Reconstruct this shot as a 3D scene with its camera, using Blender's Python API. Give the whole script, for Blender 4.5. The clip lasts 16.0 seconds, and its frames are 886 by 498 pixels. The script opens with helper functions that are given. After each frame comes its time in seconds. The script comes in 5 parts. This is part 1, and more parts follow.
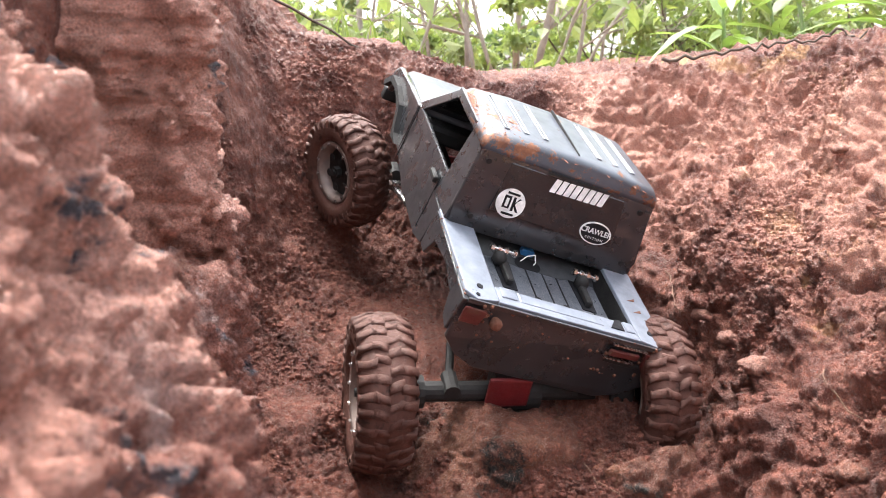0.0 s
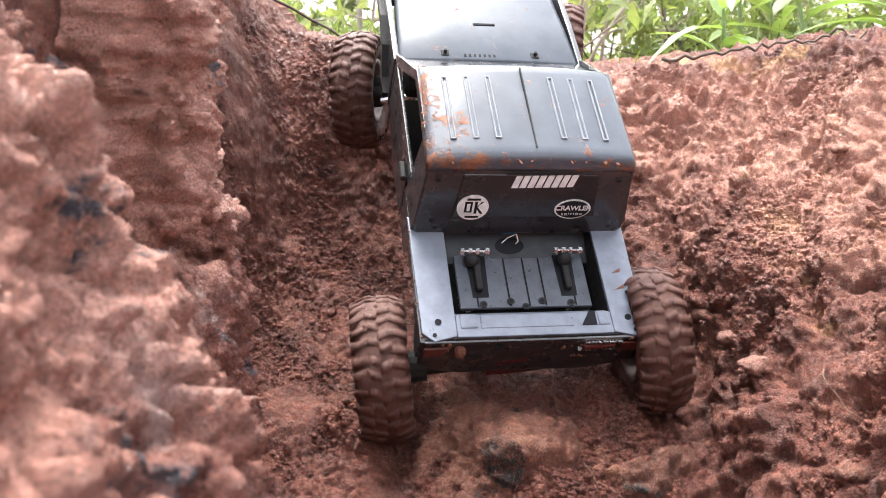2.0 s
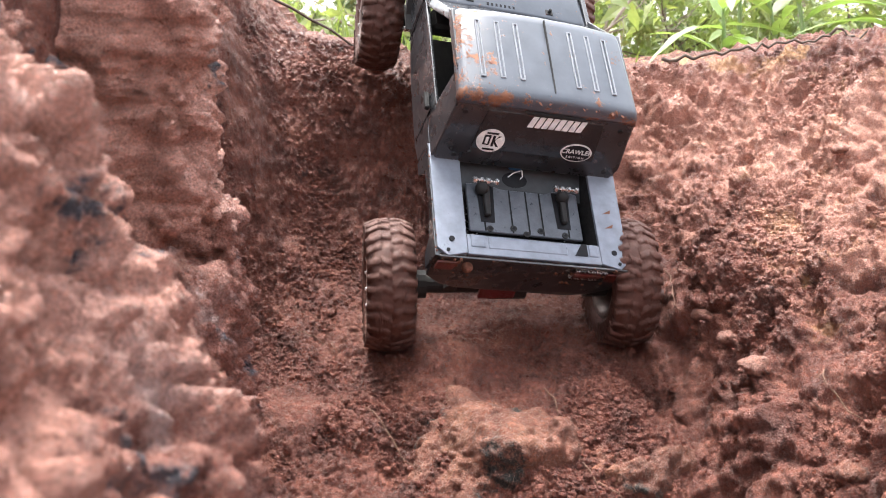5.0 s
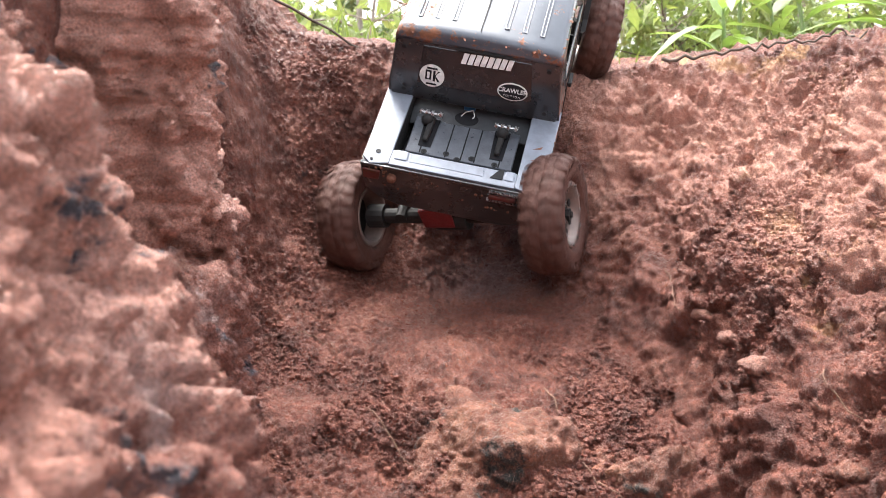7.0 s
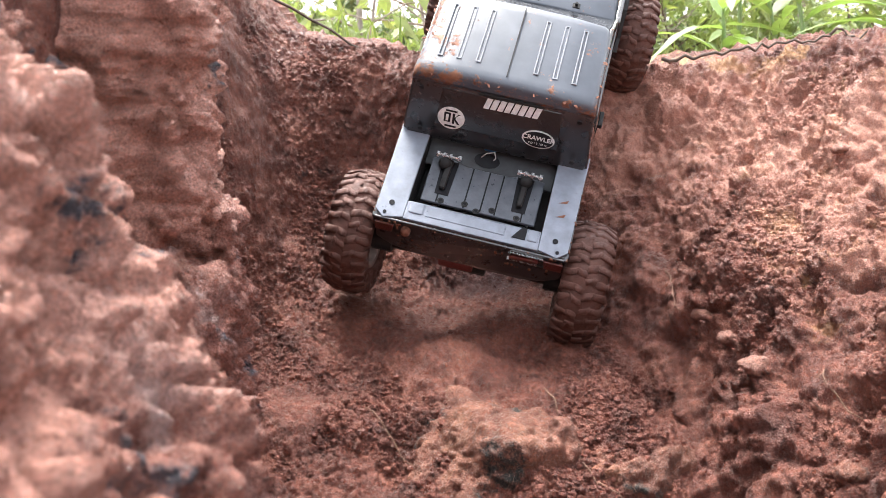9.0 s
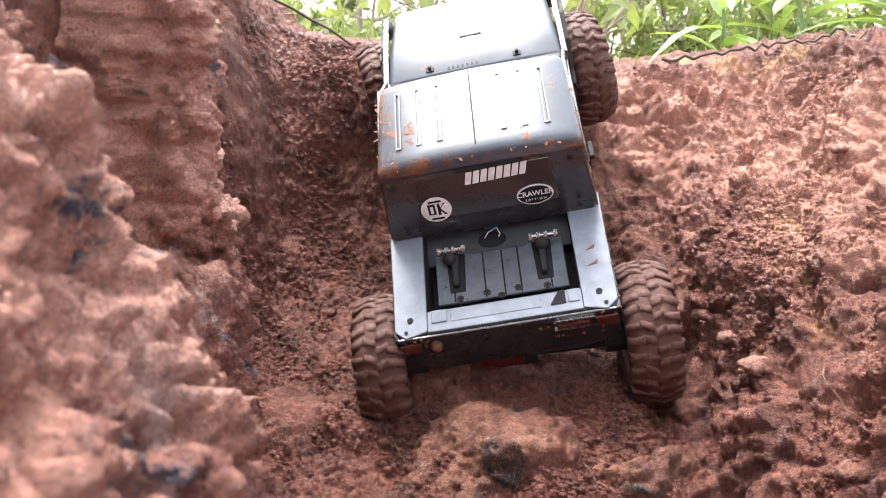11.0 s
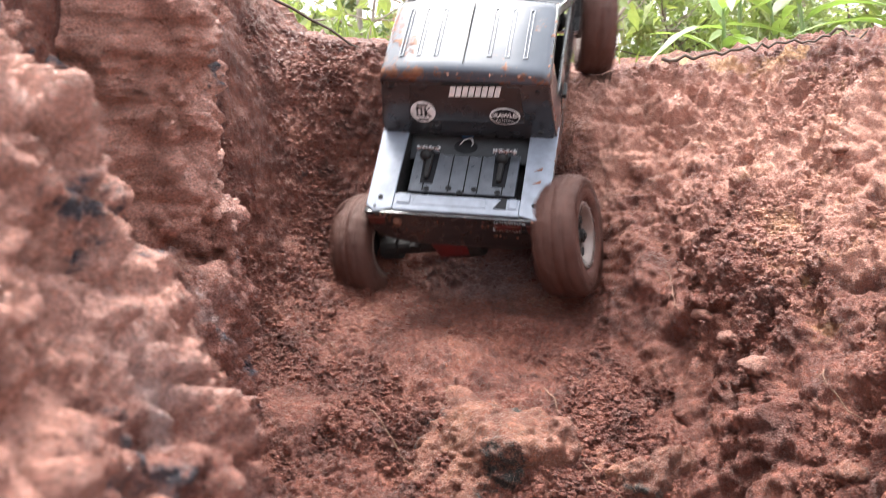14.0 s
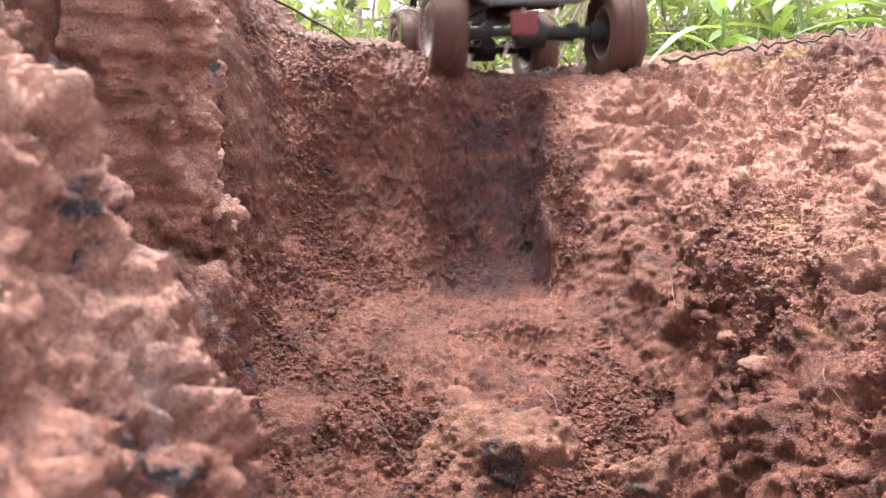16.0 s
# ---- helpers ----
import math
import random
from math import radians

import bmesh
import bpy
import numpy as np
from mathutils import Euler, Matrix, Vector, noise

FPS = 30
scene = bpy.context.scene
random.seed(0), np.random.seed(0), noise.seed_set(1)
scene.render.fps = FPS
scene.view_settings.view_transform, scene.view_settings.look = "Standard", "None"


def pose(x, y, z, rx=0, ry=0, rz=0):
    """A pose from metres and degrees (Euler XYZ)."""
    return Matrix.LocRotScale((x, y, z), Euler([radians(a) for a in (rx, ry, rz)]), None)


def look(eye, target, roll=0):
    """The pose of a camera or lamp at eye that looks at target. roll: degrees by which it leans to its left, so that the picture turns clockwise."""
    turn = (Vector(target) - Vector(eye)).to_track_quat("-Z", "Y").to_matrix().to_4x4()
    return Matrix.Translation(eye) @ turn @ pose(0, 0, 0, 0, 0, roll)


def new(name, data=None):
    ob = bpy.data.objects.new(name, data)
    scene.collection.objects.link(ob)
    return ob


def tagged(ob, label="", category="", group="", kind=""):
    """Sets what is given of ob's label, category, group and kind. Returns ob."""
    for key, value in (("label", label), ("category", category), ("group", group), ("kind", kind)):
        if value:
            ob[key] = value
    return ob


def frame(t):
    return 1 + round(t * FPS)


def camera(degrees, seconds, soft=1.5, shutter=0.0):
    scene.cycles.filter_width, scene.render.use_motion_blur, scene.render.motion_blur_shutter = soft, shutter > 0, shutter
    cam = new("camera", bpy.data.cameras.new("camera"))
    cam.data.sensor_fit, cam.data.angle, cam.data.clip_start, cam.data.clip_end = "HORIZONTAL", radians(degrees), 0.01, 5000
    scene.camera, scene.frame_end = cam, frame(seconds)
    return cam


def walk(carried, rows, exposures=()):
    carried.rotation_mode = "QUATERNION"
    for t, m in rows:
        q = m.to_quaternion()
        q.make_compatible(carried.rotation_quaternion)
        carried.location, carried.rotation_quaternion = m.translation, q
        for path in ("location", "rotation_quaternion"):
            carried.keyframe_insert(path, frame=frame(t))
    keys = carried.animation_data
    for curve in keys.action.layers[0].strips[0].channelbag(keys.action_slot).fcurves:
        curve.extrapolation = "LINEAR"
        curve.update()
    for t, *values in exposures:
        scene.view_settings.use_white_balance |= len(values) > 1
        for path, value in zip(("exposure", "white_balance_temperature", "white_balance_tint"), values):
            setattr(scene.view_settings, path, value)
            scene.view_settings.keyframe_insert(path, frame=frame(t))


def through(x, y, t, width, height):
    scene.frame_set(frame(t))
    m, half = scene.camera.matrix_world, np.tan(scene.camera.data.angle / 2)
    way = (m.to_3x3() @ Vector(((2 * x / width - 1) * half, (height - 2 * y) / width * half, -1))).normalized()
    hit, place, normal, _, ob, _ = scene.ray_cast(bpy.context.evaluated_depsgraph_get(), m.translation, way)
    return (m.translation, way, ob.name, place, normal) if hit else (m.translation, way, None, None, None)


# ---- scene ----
cam = camera(54.7, 16.0, soft=0.6, shutter=0.5)
cam.data.dof.use_dof = True
cam.data.dof.focus_distance = 0.74
cam.data.dof.aperture_fstop = 21.0
STAND = pose(0, 0, 0, 78.5, 0, 0)
walk(cam, [(0.0, STAND), (16.0, STAND)])
scene.view_settings.exposure = 2.52

# ---- world and sun: bright overcast sky ----
world = bpy.data.worlds.new("overcast")
scene.world = world
world.use_nodes = True
wn = world.node_tree
sky = wn.nodes.new("ShaderNodeTexSky")
sky.sky_type = "NISHITA"
sky.sun_disc = False
sky.sun_elevation, sky.sun_rotation = radians(68.5), radians(-28.8)
sky.air_density, sky.dust_density = 1.2, 4.0
mixw = wn.nodes.new("ShaderNodeHueSaturation")
mixw.inputs["Saturation"].default_value = 0.3
wn.links.new(sky.outputs[0], mixw.inputs["Color"])
wn.links.new(mixw.outputs[0], wn.nodes["Background"].inputs[0])
wn.nodes["Background"].inputs[1].default_value = 0.15
sun = new("sun", bpy.data.lights.new("sun", "SUN"))
sun.data.energy, sun.data.angle, sun.data.color = 1.5, radians(30), (1.0, 0.975, 0.94)
sun.matrix_basis = look((-0.55, 1.7, 2.8), (0, 0.7, -0.1))

# ---- numeric helpers ----


def lerp(a, b, s):
    return a + (b - a) * s


def sstep(a, b, x):
    s = np.clip((x - a) / (b - a), 0, 1)
    return s * s * (3 - 2 * s)


def hash3(i, j, k, seed=0):
    h = (i * 73856093) ^ (j * 19349663) ^ (k * 83492791) ^ (seed * 2654435)
    h = (h ^ (h >> 13)) * 1274126177
    h = h & 0x7FFFFFFF
    h = (h ^ (h >> 16)) * 2246822519 & 0x7FFFFFFF
    return (h % 65521) / 65521.0


def vnoise(p, scale, seed=0):
    """Smooth value noise, -1 to 1, over an (n, 3) array; scale is the size of a lump in metres."""
    q = p / scale
    i = np.floor(q).astype(np.int64)
    f = q - i
    f = f * f * f * (f * (f * 6 - 15) + 10)
    out = np.zeros(len(p))
    for a in (0, 1):
        for b in (0, 1):
            for c in (0, 1):
                w = (f[:, 0] if a else 1 - f[:, 0]) * (f[:, 1] if b else 1 - f[:, 1]) * (f[:, 2] if c else 1 - f[:, 2])
                out += w * hash3(i[:, 0] + a, i[:, 1] + b, i[:, 2] + c, seed)
    return out * 2 - 1


def fbm(p, scale, octaves, seed=0, gain=0.5):
    out, amp = np.zeros(len(p)), 1.0
    for o in range(octaves):
        out += amp * vnoise(p + 17.3 * o, scale / 2 ** o, seed + o)
        amp *= gain
    return out


def clods(p, size, seed=0):
    """Rounded clods: 1 in a clod's middle, 0 in the joints."""
    q = p / size
    i0 = np.floor(q).astype(np.int64)
    d1 = np.full(len(p), 9.0)
    d2 = np.full(len(p), 9.0)
    own = np.zeros(len(p))
    for a in (-1, 0, 1):
        for b in (-1, 0, 1):
            for c in (-1, 0, 1):
                i = i0 + (a, b, c)
                d = 0
                for ax in range(3):
                    d = d + (i[:, ax] + hash3(i[:, 0], i[:, 1], i[:, 2], seed + ax) - q[:, ax]) ** 2
                own = np.where(d < d1, hash3(i[:, 0], i[:, 1], i[:, 2], seed + 9), own)
                d2 = np.minimum(d2, np.maximum(d1, d))
                d1 = np.minimum(d1, d)
    return np.clip((np.sqrt(d2) - np.sqrt(d1)) * 2.2, 0, 1) ** 0.7 * (0.45 + 0.75 * own)


def grid_normals(P):
    du = np.gradient(P, axis=1)
    dv = np.gradient(P, axis=0)
    n = np.cross(du, dv)
    return n / (np.linalg.norm(n, axis=2, keepdims=True) + 1e-12)


def sheet_mesh(name, P, material, flip=False):
    """A mesh from a (rows, columns, 3) array of places."""
    r, c, _ = P.shape
    idx = np.arange(r * c).reshape(r, c)
    q = np.stack([idx[:-1, :-1], idx[:-1, 1:], idx[1:, 1:], idx[1:, :-1]], -1).reshape(-1, 4)
    if flip:
        q = q[:, ::-1]
    me = bpy.data.meshes.new(name)
    me.vertices.add(r * c)
    me.vertices.foreach_set("co", P.reshape(-1).astype(np.float32))
    me.loops.add(q.size)
    me.loops.foreach_set("vertex_index", q.reshape(-1).astype(np.int32))
    me.polygons.add(len(q))
    me.polygons.foreach_set("loop_start", np.arange(0, q.size, 4, dtype=np.int32))
    me.polygons.foreach_set("use_smooth", np.ones(len(q), dtype=bool))
    me.update(calc_edges=True)
    me.materials.append(material)
    return new(name, me)


# ---- materials ----


def nodes_of(name):
    m = bpy.data.materials.new(name)
    m.use_nodes = True
    return m, m.node_tree, m.node_tree.nodes["Principled BSDF"]


def noise_node(nt, scale, detail=6.0, rough=0.6, offset=0.0, coord="Object"):
    tc = nt.nodes.new("ShaderNodeTexCoord")
    n = nt.nodes.new("ShaderNodeTexNoise")
    n.inputs["Scale"].default_value = scale
    n.inputs["Detail"].default_value = detail
    n.inputs["Roughness"].default_value = rough
    if offset:
        mp = nt.nodes.new("ShaderNodeMapping")
        mp.inputs["Location"].default_value = (offset, offset * 1.7, -offset)
        nt.links.new(tc.outputs[coord], mp.inputs[0])
        nt.links.new(mp.outputs[0], n.inputs["Vector"])
    else:
        nt.links.new(tc.outputs[coord], n.inputs["Vector"])
    return n.outputs["Fac"]


def ramp_node(nt, fac, stops):
    r = nt.nodes.new("ShaderNodeValToRGB")
    el = r.color_ramp.elements
    while len(el) < len(stops):
        el.new(0.5)
    for e, (p, c) in zip(el, stops):
        e.position = p
        e.color = (*c, 1) if len(c) == 3 else c
    nt.links.new(fac, r.inputs[0])
    return r.outputs[0]


def mix_node(nt, fac, a, b, mode="MIX"):
    m = nt.nodes.new("ShaderNodeMix")
    m.data_type = "RGBA"
    m.blend_type = mode
    for sock, v in ((m.inputs[0], fac), (m.inputs[6], a), (m.inputs[7], b)):
        if isinstance(v, (int, float)):
            sock.default_value = v
        elif isinstance(v, tuple):
            sock.default_value = (*v, 1)
        else:
            nt.links.new(v, sock)
    return m.outputs[2]


def bump_node(nt, bsdf, height, strength, distance, before=None):
    b = nt.nodes.new("ShaderNodeBump")
    b.inputs["Strength"].default_value = strength
    b.inputs["Distance"].default_value = distance
    nt.links.new(height, b.inputs["Height"])
    if before:
        nt.links.new(before, b.inputs["Normal"])
    nt.links.new(b.outputs[0], bsdf.inputs["Normal"])
    return b.outputs[0]


def where_node(nt, axis, lo, hi):
    """0 at lo and 1 at hi along an axis of the object."""
    tc = nt.nodes.new("ShaderNodeTexCoord")
    sp = nt.nodes.new("ShaderNodeSeparateXYZ")
    nt.links.new(tc.outputs["Object"], sp.inputs[0])
    mr = nt.nodes.new("ShaderNodeMapRange")
    mr.inputs[1].default_value, mr.inputs[2].default_value = lo, hi
    nt.links.new(sp.outputs[axis], mr.inputs[0])
    return mr.outputs[0]


def math_node(nt, op, a, b):
    m = nt.nodes.new("ShaderNodeMath")
    m.operation = op
    for sock, v in ((m.inputs[0], a), (m.inputs[1], b)):
        if isinstance(v, (int, float)):
            sock.default_value = v
        else:
            nt.links.new(v, sock)
    return m.outputs[0]


def zone_node(nt, bounds):
    """1 inside a block of the object's space and 0 outside, with soft borders: (axis, 0 at, 1 at) for each side."""
    out = None
    for axis, lo, hi in bounds:
        w = where_node(nt, axis, lo, hi)
        out = w if out is None else math_node(nt, "MULTIPLY", out, w)
    return out


def cell_node(nt, scale, wobble=0.01):
    """Distance to the middle of crumb-shaped cells."""
    tc = nt.nodes.new("ShaderNodeTexCoord")
    wob = nt.nodes.new("ShaderNodeMix")
    wob.data_type = "VECTOR"
    wob.inputs[0].default_value = wobble
    wn3 = nt.nodes.new("ShaderNodeTexNoise")
    wn3.inputs["Scale"].default_value = 140
    nt.links.new(tc.outputs["Object"], wn3.inputs["Vector"])
    nt.links.new(tc.outputs["Object"], wob.inputs[4])
    nt.links.new(wn3.outputs["Color"], wob.inputs[5])
    v = nt.nodes.new("ShaderNodeTexVoronoi")
    v.inputs["Scale"].default_value = scale
    nt.links.new(wob.outputs[1], v.inputs["Vector"])
    return v.outputs["Distance"], v.outputs["Color"]


def soil_material(name, dark, mid, light, patch, patch_amount, stain, stain_amount, wet, patch_zone=None, grit_amount=0.0, dry=None, dry_zone=(-0.10, 0.03), dry_side=None, seam_shade=None, relief=1.0):
    m, nt, b = nodes_of(name)
    col = ramp_node(nt, noise_node(nt, 26, 10, 0.66), [(0.32, dark), (0.5, mid), (0.68, light)])
    far, own = cell_node(nt, 330)
    fine_far, fine_own = cell_node(nt, 800, 0.004)
    fine = ramp_node(nt, noise_node(nt, 900, 5, 0.75), [(0.34, (0.5, 0.46, 0.45)), (0.5, (1, 1, 1)), (0.66, (1.6, 1.58, 1.55))])
    col = mix_node(nt, 1.0, col, fine, "MULTIPLY")
    sep = nt.nodes.new("ShaderNodeSeparateColor")
    nt.links.new(own, sep.inputs[0])
    tint = ramp_node(nt, sep.outputs[0], [(0.0, (0.78, 0.76, 0.75)), (0.8, (1.1, 1.1, 1.1)), (1.0, (1.35, 1.33, 1.3))])
    col = mix_node(nt, 0.8, col, tint, "MULTIPLY")
    pn = noise_node(nt, 13, 6, 0.65, 3.1)
    if patch_zone:
        pn = math_node(nt, "MULTIPLY", pn, where_node(nt, *patch_zone))
    pf = ramp_node(nt, pn, [(0.60 - patch_amount, (0, 0, 0)), (0.70 - patch_amount, (0.85, 0.85, 0.85))])
    col = mix_node(nt, pf, col, mix_node(nt, 1.0, patch, fine, "MULTIPLY"))
    if dry:
        dn = math_node(nt, "MULTIPLY", noise_node(nt, 24, 8, 0.7, 12.0), math_node(nt, "ADD", 0.25, where_node(nt, "Z", *dry_zone)))
        dn = math_node(nt, "MULTIPLY", dn, where_node(nt, "Z", 0.05, -0.015) if dry_side else 1.0)
        if dry_side:
            dn = math_node(nt, "MULTIPLY", dn, where_node(nt, *dry_side))
        df = ramp_node(nt, dn, [(0.35, (0, 0, 0)), (0.55, (0.85, 0.85, 0.85))])
        col = mix_node(nt, df, col, mix_node(nt, 1.0, dry, fine, "MULTIPLY"))
    # purplish layer that also paints a recess's shade into the soil colour
    if seam_shade:
        color, bounds = seam_shade
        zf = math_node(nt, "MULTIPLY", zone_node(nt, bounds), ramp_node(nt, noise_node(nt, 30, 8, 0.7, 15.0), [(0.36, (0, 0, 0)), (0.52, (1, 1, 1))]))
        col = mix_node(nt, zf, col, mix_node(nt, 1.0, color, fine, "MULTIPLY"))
    sf = ramp_node(nt, noise_node(nt, 18, 7, 0.7, 7.7), [(0.66 - stain_amount, (0, 0, 0)), (0.72 - stain_amount, (1, 1, 1))])
    col = mix_node(nt, sf, col, mix_node(nt, 1.0, stain, fine, "MULTIPLY"))
    grit = ramp_node(nt, noise_node(nt, 1300, 2, 0.5, 1.3), [(0.68 - grit_amount, (0, 0, 0)), (0.71 - grit_amount, (0.8, 0.8, 0.8))])
    col = mix_node(nt, grit, col, (0.62, 0.47, 0.40))
    nt.links.new(col, b.inputs["Base Color"])
    rr = ramp_node(nt, noise_node(nt, 160, 6, 0.75, 5.0), [(0.38, (wet, wet, wet)), (0.58, (0.72, 0.72, 0.72))])
    nt.links.new(rr, b.inputs["Roughness"])
    b.inputs["Specular IOR Level"].default_value = 0.45
    n0 = bump_node(nt, b, math_node(nt, "MULTIPLY", far, -1.0), 0.8, 0.0014 * relief)
    n1 = bump_node(nt, b, noise_node(nt, 150, 9, 0.75, 2.2), 1.0, 0.0028 * relief, n0)
    n2 = bump_node(nt, b, math_node(nt, "MULTIPLY", fine_far, -1.0), 1.0, 0.0010 * relief, n1)
    bump_node(nt, b, noise_node(nt, 700, 6, 0.75), 1.0, 0.0020 * relief, n2)
    return m


# dark purplish clay, with the shade of the back-wall recess painted in
SEAM_SHADE = ((0.07, 0.022, 0.021), (("X", -0.03, 0.03), ("X", 0.118, 0.100), ("Y", 0.80, 0.85), ("Z", 0.01, -0.05)))
SOIL = soil_material("red_clay", (0.088, 0.026, 0.017), (0.158, 0.048, 0.031), (0.25, 0.093, 0.062), (0.46, 0.25, 0.11), 0.08, (0.062, 0.023, 0.019), 0.03, 0.2, ("X", 0.12, 0.26), 0.0, (0.47, 0.225, 0.165), (-0.24, -0.06), ("X", 0.04, 0.16), SEAM_SHADE)
SOIL_BANK = soil_material("red_clay_bank", (0.125, 0.042, 0.031), (0.25, 0.092, 0.066), (0.38, 0.175, 0.132), (0.48, 0.33, 0.30), 0.03, (0.045, 0.040, 0.052), 0.085, 0.16, None, 0.0, (0.54, 0.265, 0.205), (-0.17, -0.03))
ROCK = soil_material("weathered_rock", (0.11, 0.036, 0.022), (0.20, 0.072, 0.044), (0.29, 0.125, 0.08), (0.30, 0.14, 0.085), 0.02, (0.018, 0.019, 0.017), 0.085, 0.3, None, 0.05, relief=1.0)
STONE = soil_material("pale_stone", (0.15, 0.06, 0.042), (0.22, 0.10, 0.072), (0.30, 0.16, 0.12), (0.42, 0.27, 0.15), 0.05, (0.2, 0.075, 0.05), 0.03, 0.4, relief=0.5)


def plain(name, color, rough=0.5, metal=0.0, spots=None, spot_amount=0.0, scale=60.0, bump=0.0, coat=0.0):
    """A plain surface with slight uneven tone and, if given, patches of another colour."""
    m, nt, b = nodes_of(name)
    tone = ramp_node(nt, noise_node(nt, scale, 5, 0.6), [(0.25, tuple(c * 0.7 for c in color)), (0.75, tuple(min(1, c * 1.25) for c in color))])
    r = ramp_node(nt, noise_node(nt, scale * 2.3, 5, 0.65, 4.0), [(0.3, (max(0.05, rough - 0.12),) * 3), (0.7, (min(1, rough + 0.15),) * 3)])
    if spots:
        f = ramp_node(nt, noise_node(nt, scale * 0.8, 8, 0.7, 9.0), [(0.66 - spot_amount, (0, 0, 0)), (0.74 - spot_amount, (1, 1, 1))])
        tone = mix_node(nt, f, tone, spots)
        r = mix_node(nt, f, r, (0.85, 0.85, 0.85))
    nt.links.new(tone, b.inputs["Base Color"])
    nt.links.new(r, b.inputs["Roughness"])
    b.inputs["Metallic"].default_value = metal
    b.inputs["Coat Weight"].default_value = coat
    if bump:
        bump_node(nt, b, noise_node(nt, scale * 12, 5, 0.7), 0.6, bump)
    return m


MUD = (0.2, 0.085, 0.055)
BODY = plain("dark_body_paint", (0.024, 0.025, 0.028), 0.3, 0.0, (0.1, 0.06, 0.048), -0.06, 30, 0.0, 0.8)


def roof_material():
    """Slate paint, red mud dried on along the rear edge and one side."""
    m, nt, b = nodes_of("muddy_slate_paint")
    tone = ramp_node(nt, noise_node(nt, 40, 5, 0.6), [(0.25, (0.055, 0.062, 0.075)), (0.75, (0.085, 0.095, 0.115))])
    side = math_node(nt, "MULTIPLY", where_node(nt, "X", -0.035, -0.076), where_node(nt, "Y", 0.215, 0.19))
    rear = math_node(nt, "MULTIPLY", where_node(nt, "Y", 0.118, 0.104), 0.8)
    edge = math_node(nt, "MAXIMUM", side, rear)
    f = math_node(nt, "ADD", noise_node(nt, 70, 8, 0.75, 9.0), math_node(nt, "MULTIPLY", edge, 0.125))
    f = ramp_node(nt, f, [(0.615, (0, 0, 0)), (0.66, (1, 1, 1))])
    mud = ramp_node(nt, noise_node(nt, 160, 5, 0.7, 2.0), [(0.3, (0.11, 0.05, 0.035)), (0.6, (0.25, 0.105, 0.055)), (0.8, (0.34, 0.2, 0.14))])
    nt.links.new(mix_node(nt, f, tone, mud), b.inputs["Base Color"])
    nt.links.new(mix_node(nt, f, ramp_node(nt, noise_node(nt, 90, 5, 0.6), [(0.3, (0.28, 0.28, 0.28)), (0.7, (0.42, 0.42, 0.42))]), (0.85, 0.85, 0.85)), b.inputs["Roughness"])
    b.inputs["Specular IOR Level"].default_value = 0.35
    b.inputs["Coat Weight"].default_value = 0.12
    b.inputs["Coat IOR"].default_value = 1.6
    b.inputs["Coat Roughness"].default_value = 0.3
    bump_node(nt, b, f, 0.5, 0.0006)
    return m


ROOF = roof_material()
RIB = plain("worn_pale_rib", (0.17, 0.18, 0.2), 0.4, 0.0, (0.2, 0.1, 0.06), -0.05, 120)
BED = plain("scratched_grey_bed_paint", (0.175, 0.195, 0.235), 0.38, 0.15, (0.22, 0.14, 0.11), -0.13, 60, 0.0002)
# grey bulkhead turned near black: its shade under the cab is in the colour
BULK = plain("grey_panel_shade_in_colour", (0.022, 0.024, 0.028), 0.55, 0.0, (0.1, 0.07, 0.055), -0.1, 70, 0.0003)
PLATE = plain("grained_dark_plate", (0.085, 0.092, 0.108), 0.36, 0.3, (0.14, 0.1, 0.08), -0.1, 90, 0.0006)
EDGE_MUD = plain("mud_crust", (0.18, 0.074, 0.045), 0.85, 0.0, (0.05, 0.035, 0.03), 0.06, 120, 0.001)
BLACK = plain("black_plastic", (0.022, 0.021, 0.021), 0.6, 0.0, (0.08, 0.035, 0.025), -0.02, 80, 0.0003)
STEEL = plain("bright_steel", (0.6, 0.6, 0.6), 0.25, 1.0, (0.2, 0.1, 0.07), -0.1, 200)
TYRE = plain("muddy_rubber", (0.088, 0.035, 0.025), 0.55, 0.0, (0.035, 0.018, 0.014), 0.10, 90, 0.0016)
RIM = plain("muddy_grey_rim", (0.22, 0.17, 0.15), 0.4, 0.3, (0.11, 0.05, 0.035), 0.05, 120, 0.0004)
RED = plain("red_anodised_cover", (0.13, 0.010, 0.012), 0.5, 0.0, (0.07, 0.03, 0.022), 0.0, 120, 0.0004)
WHITE = plain("white_vinyl", (0.75, 0.75, 0.74), 0.45, 0.0, (0.4, 0.25, 0.2), -0.09, 150)
INK = plain("black_vinyl", (0.012, 0.012, 0.014), 0.4)
BLUE = plain("blue_plastic", (0.03, 0.17, 0.42), 0.4)
LENS = plain("muddy_red_lens", (0.10, 0.02, 0.017), 0.35, 0.0, (0.12, 0.055, 0.038), 0.13, 150, 0.0004)
GLASS_DARK = plain("dark_screen", (0.017, 0.018, 0.02), 0.2, 0.0, None, 0, 40, 0.0, 0.4)
BLACK.node_tree.nodes["Principled BSDF"].inputs["Specular IOR Level"].default_value = 0.2
TYRE.node_tree.nodes["Principled BSDF"].inputs["Specular IOR Level"].default_value = 0.35
INK.node_tree.nodes["Principled BSDF"].inputs["Specular IOR Level"].default_value = 0.1

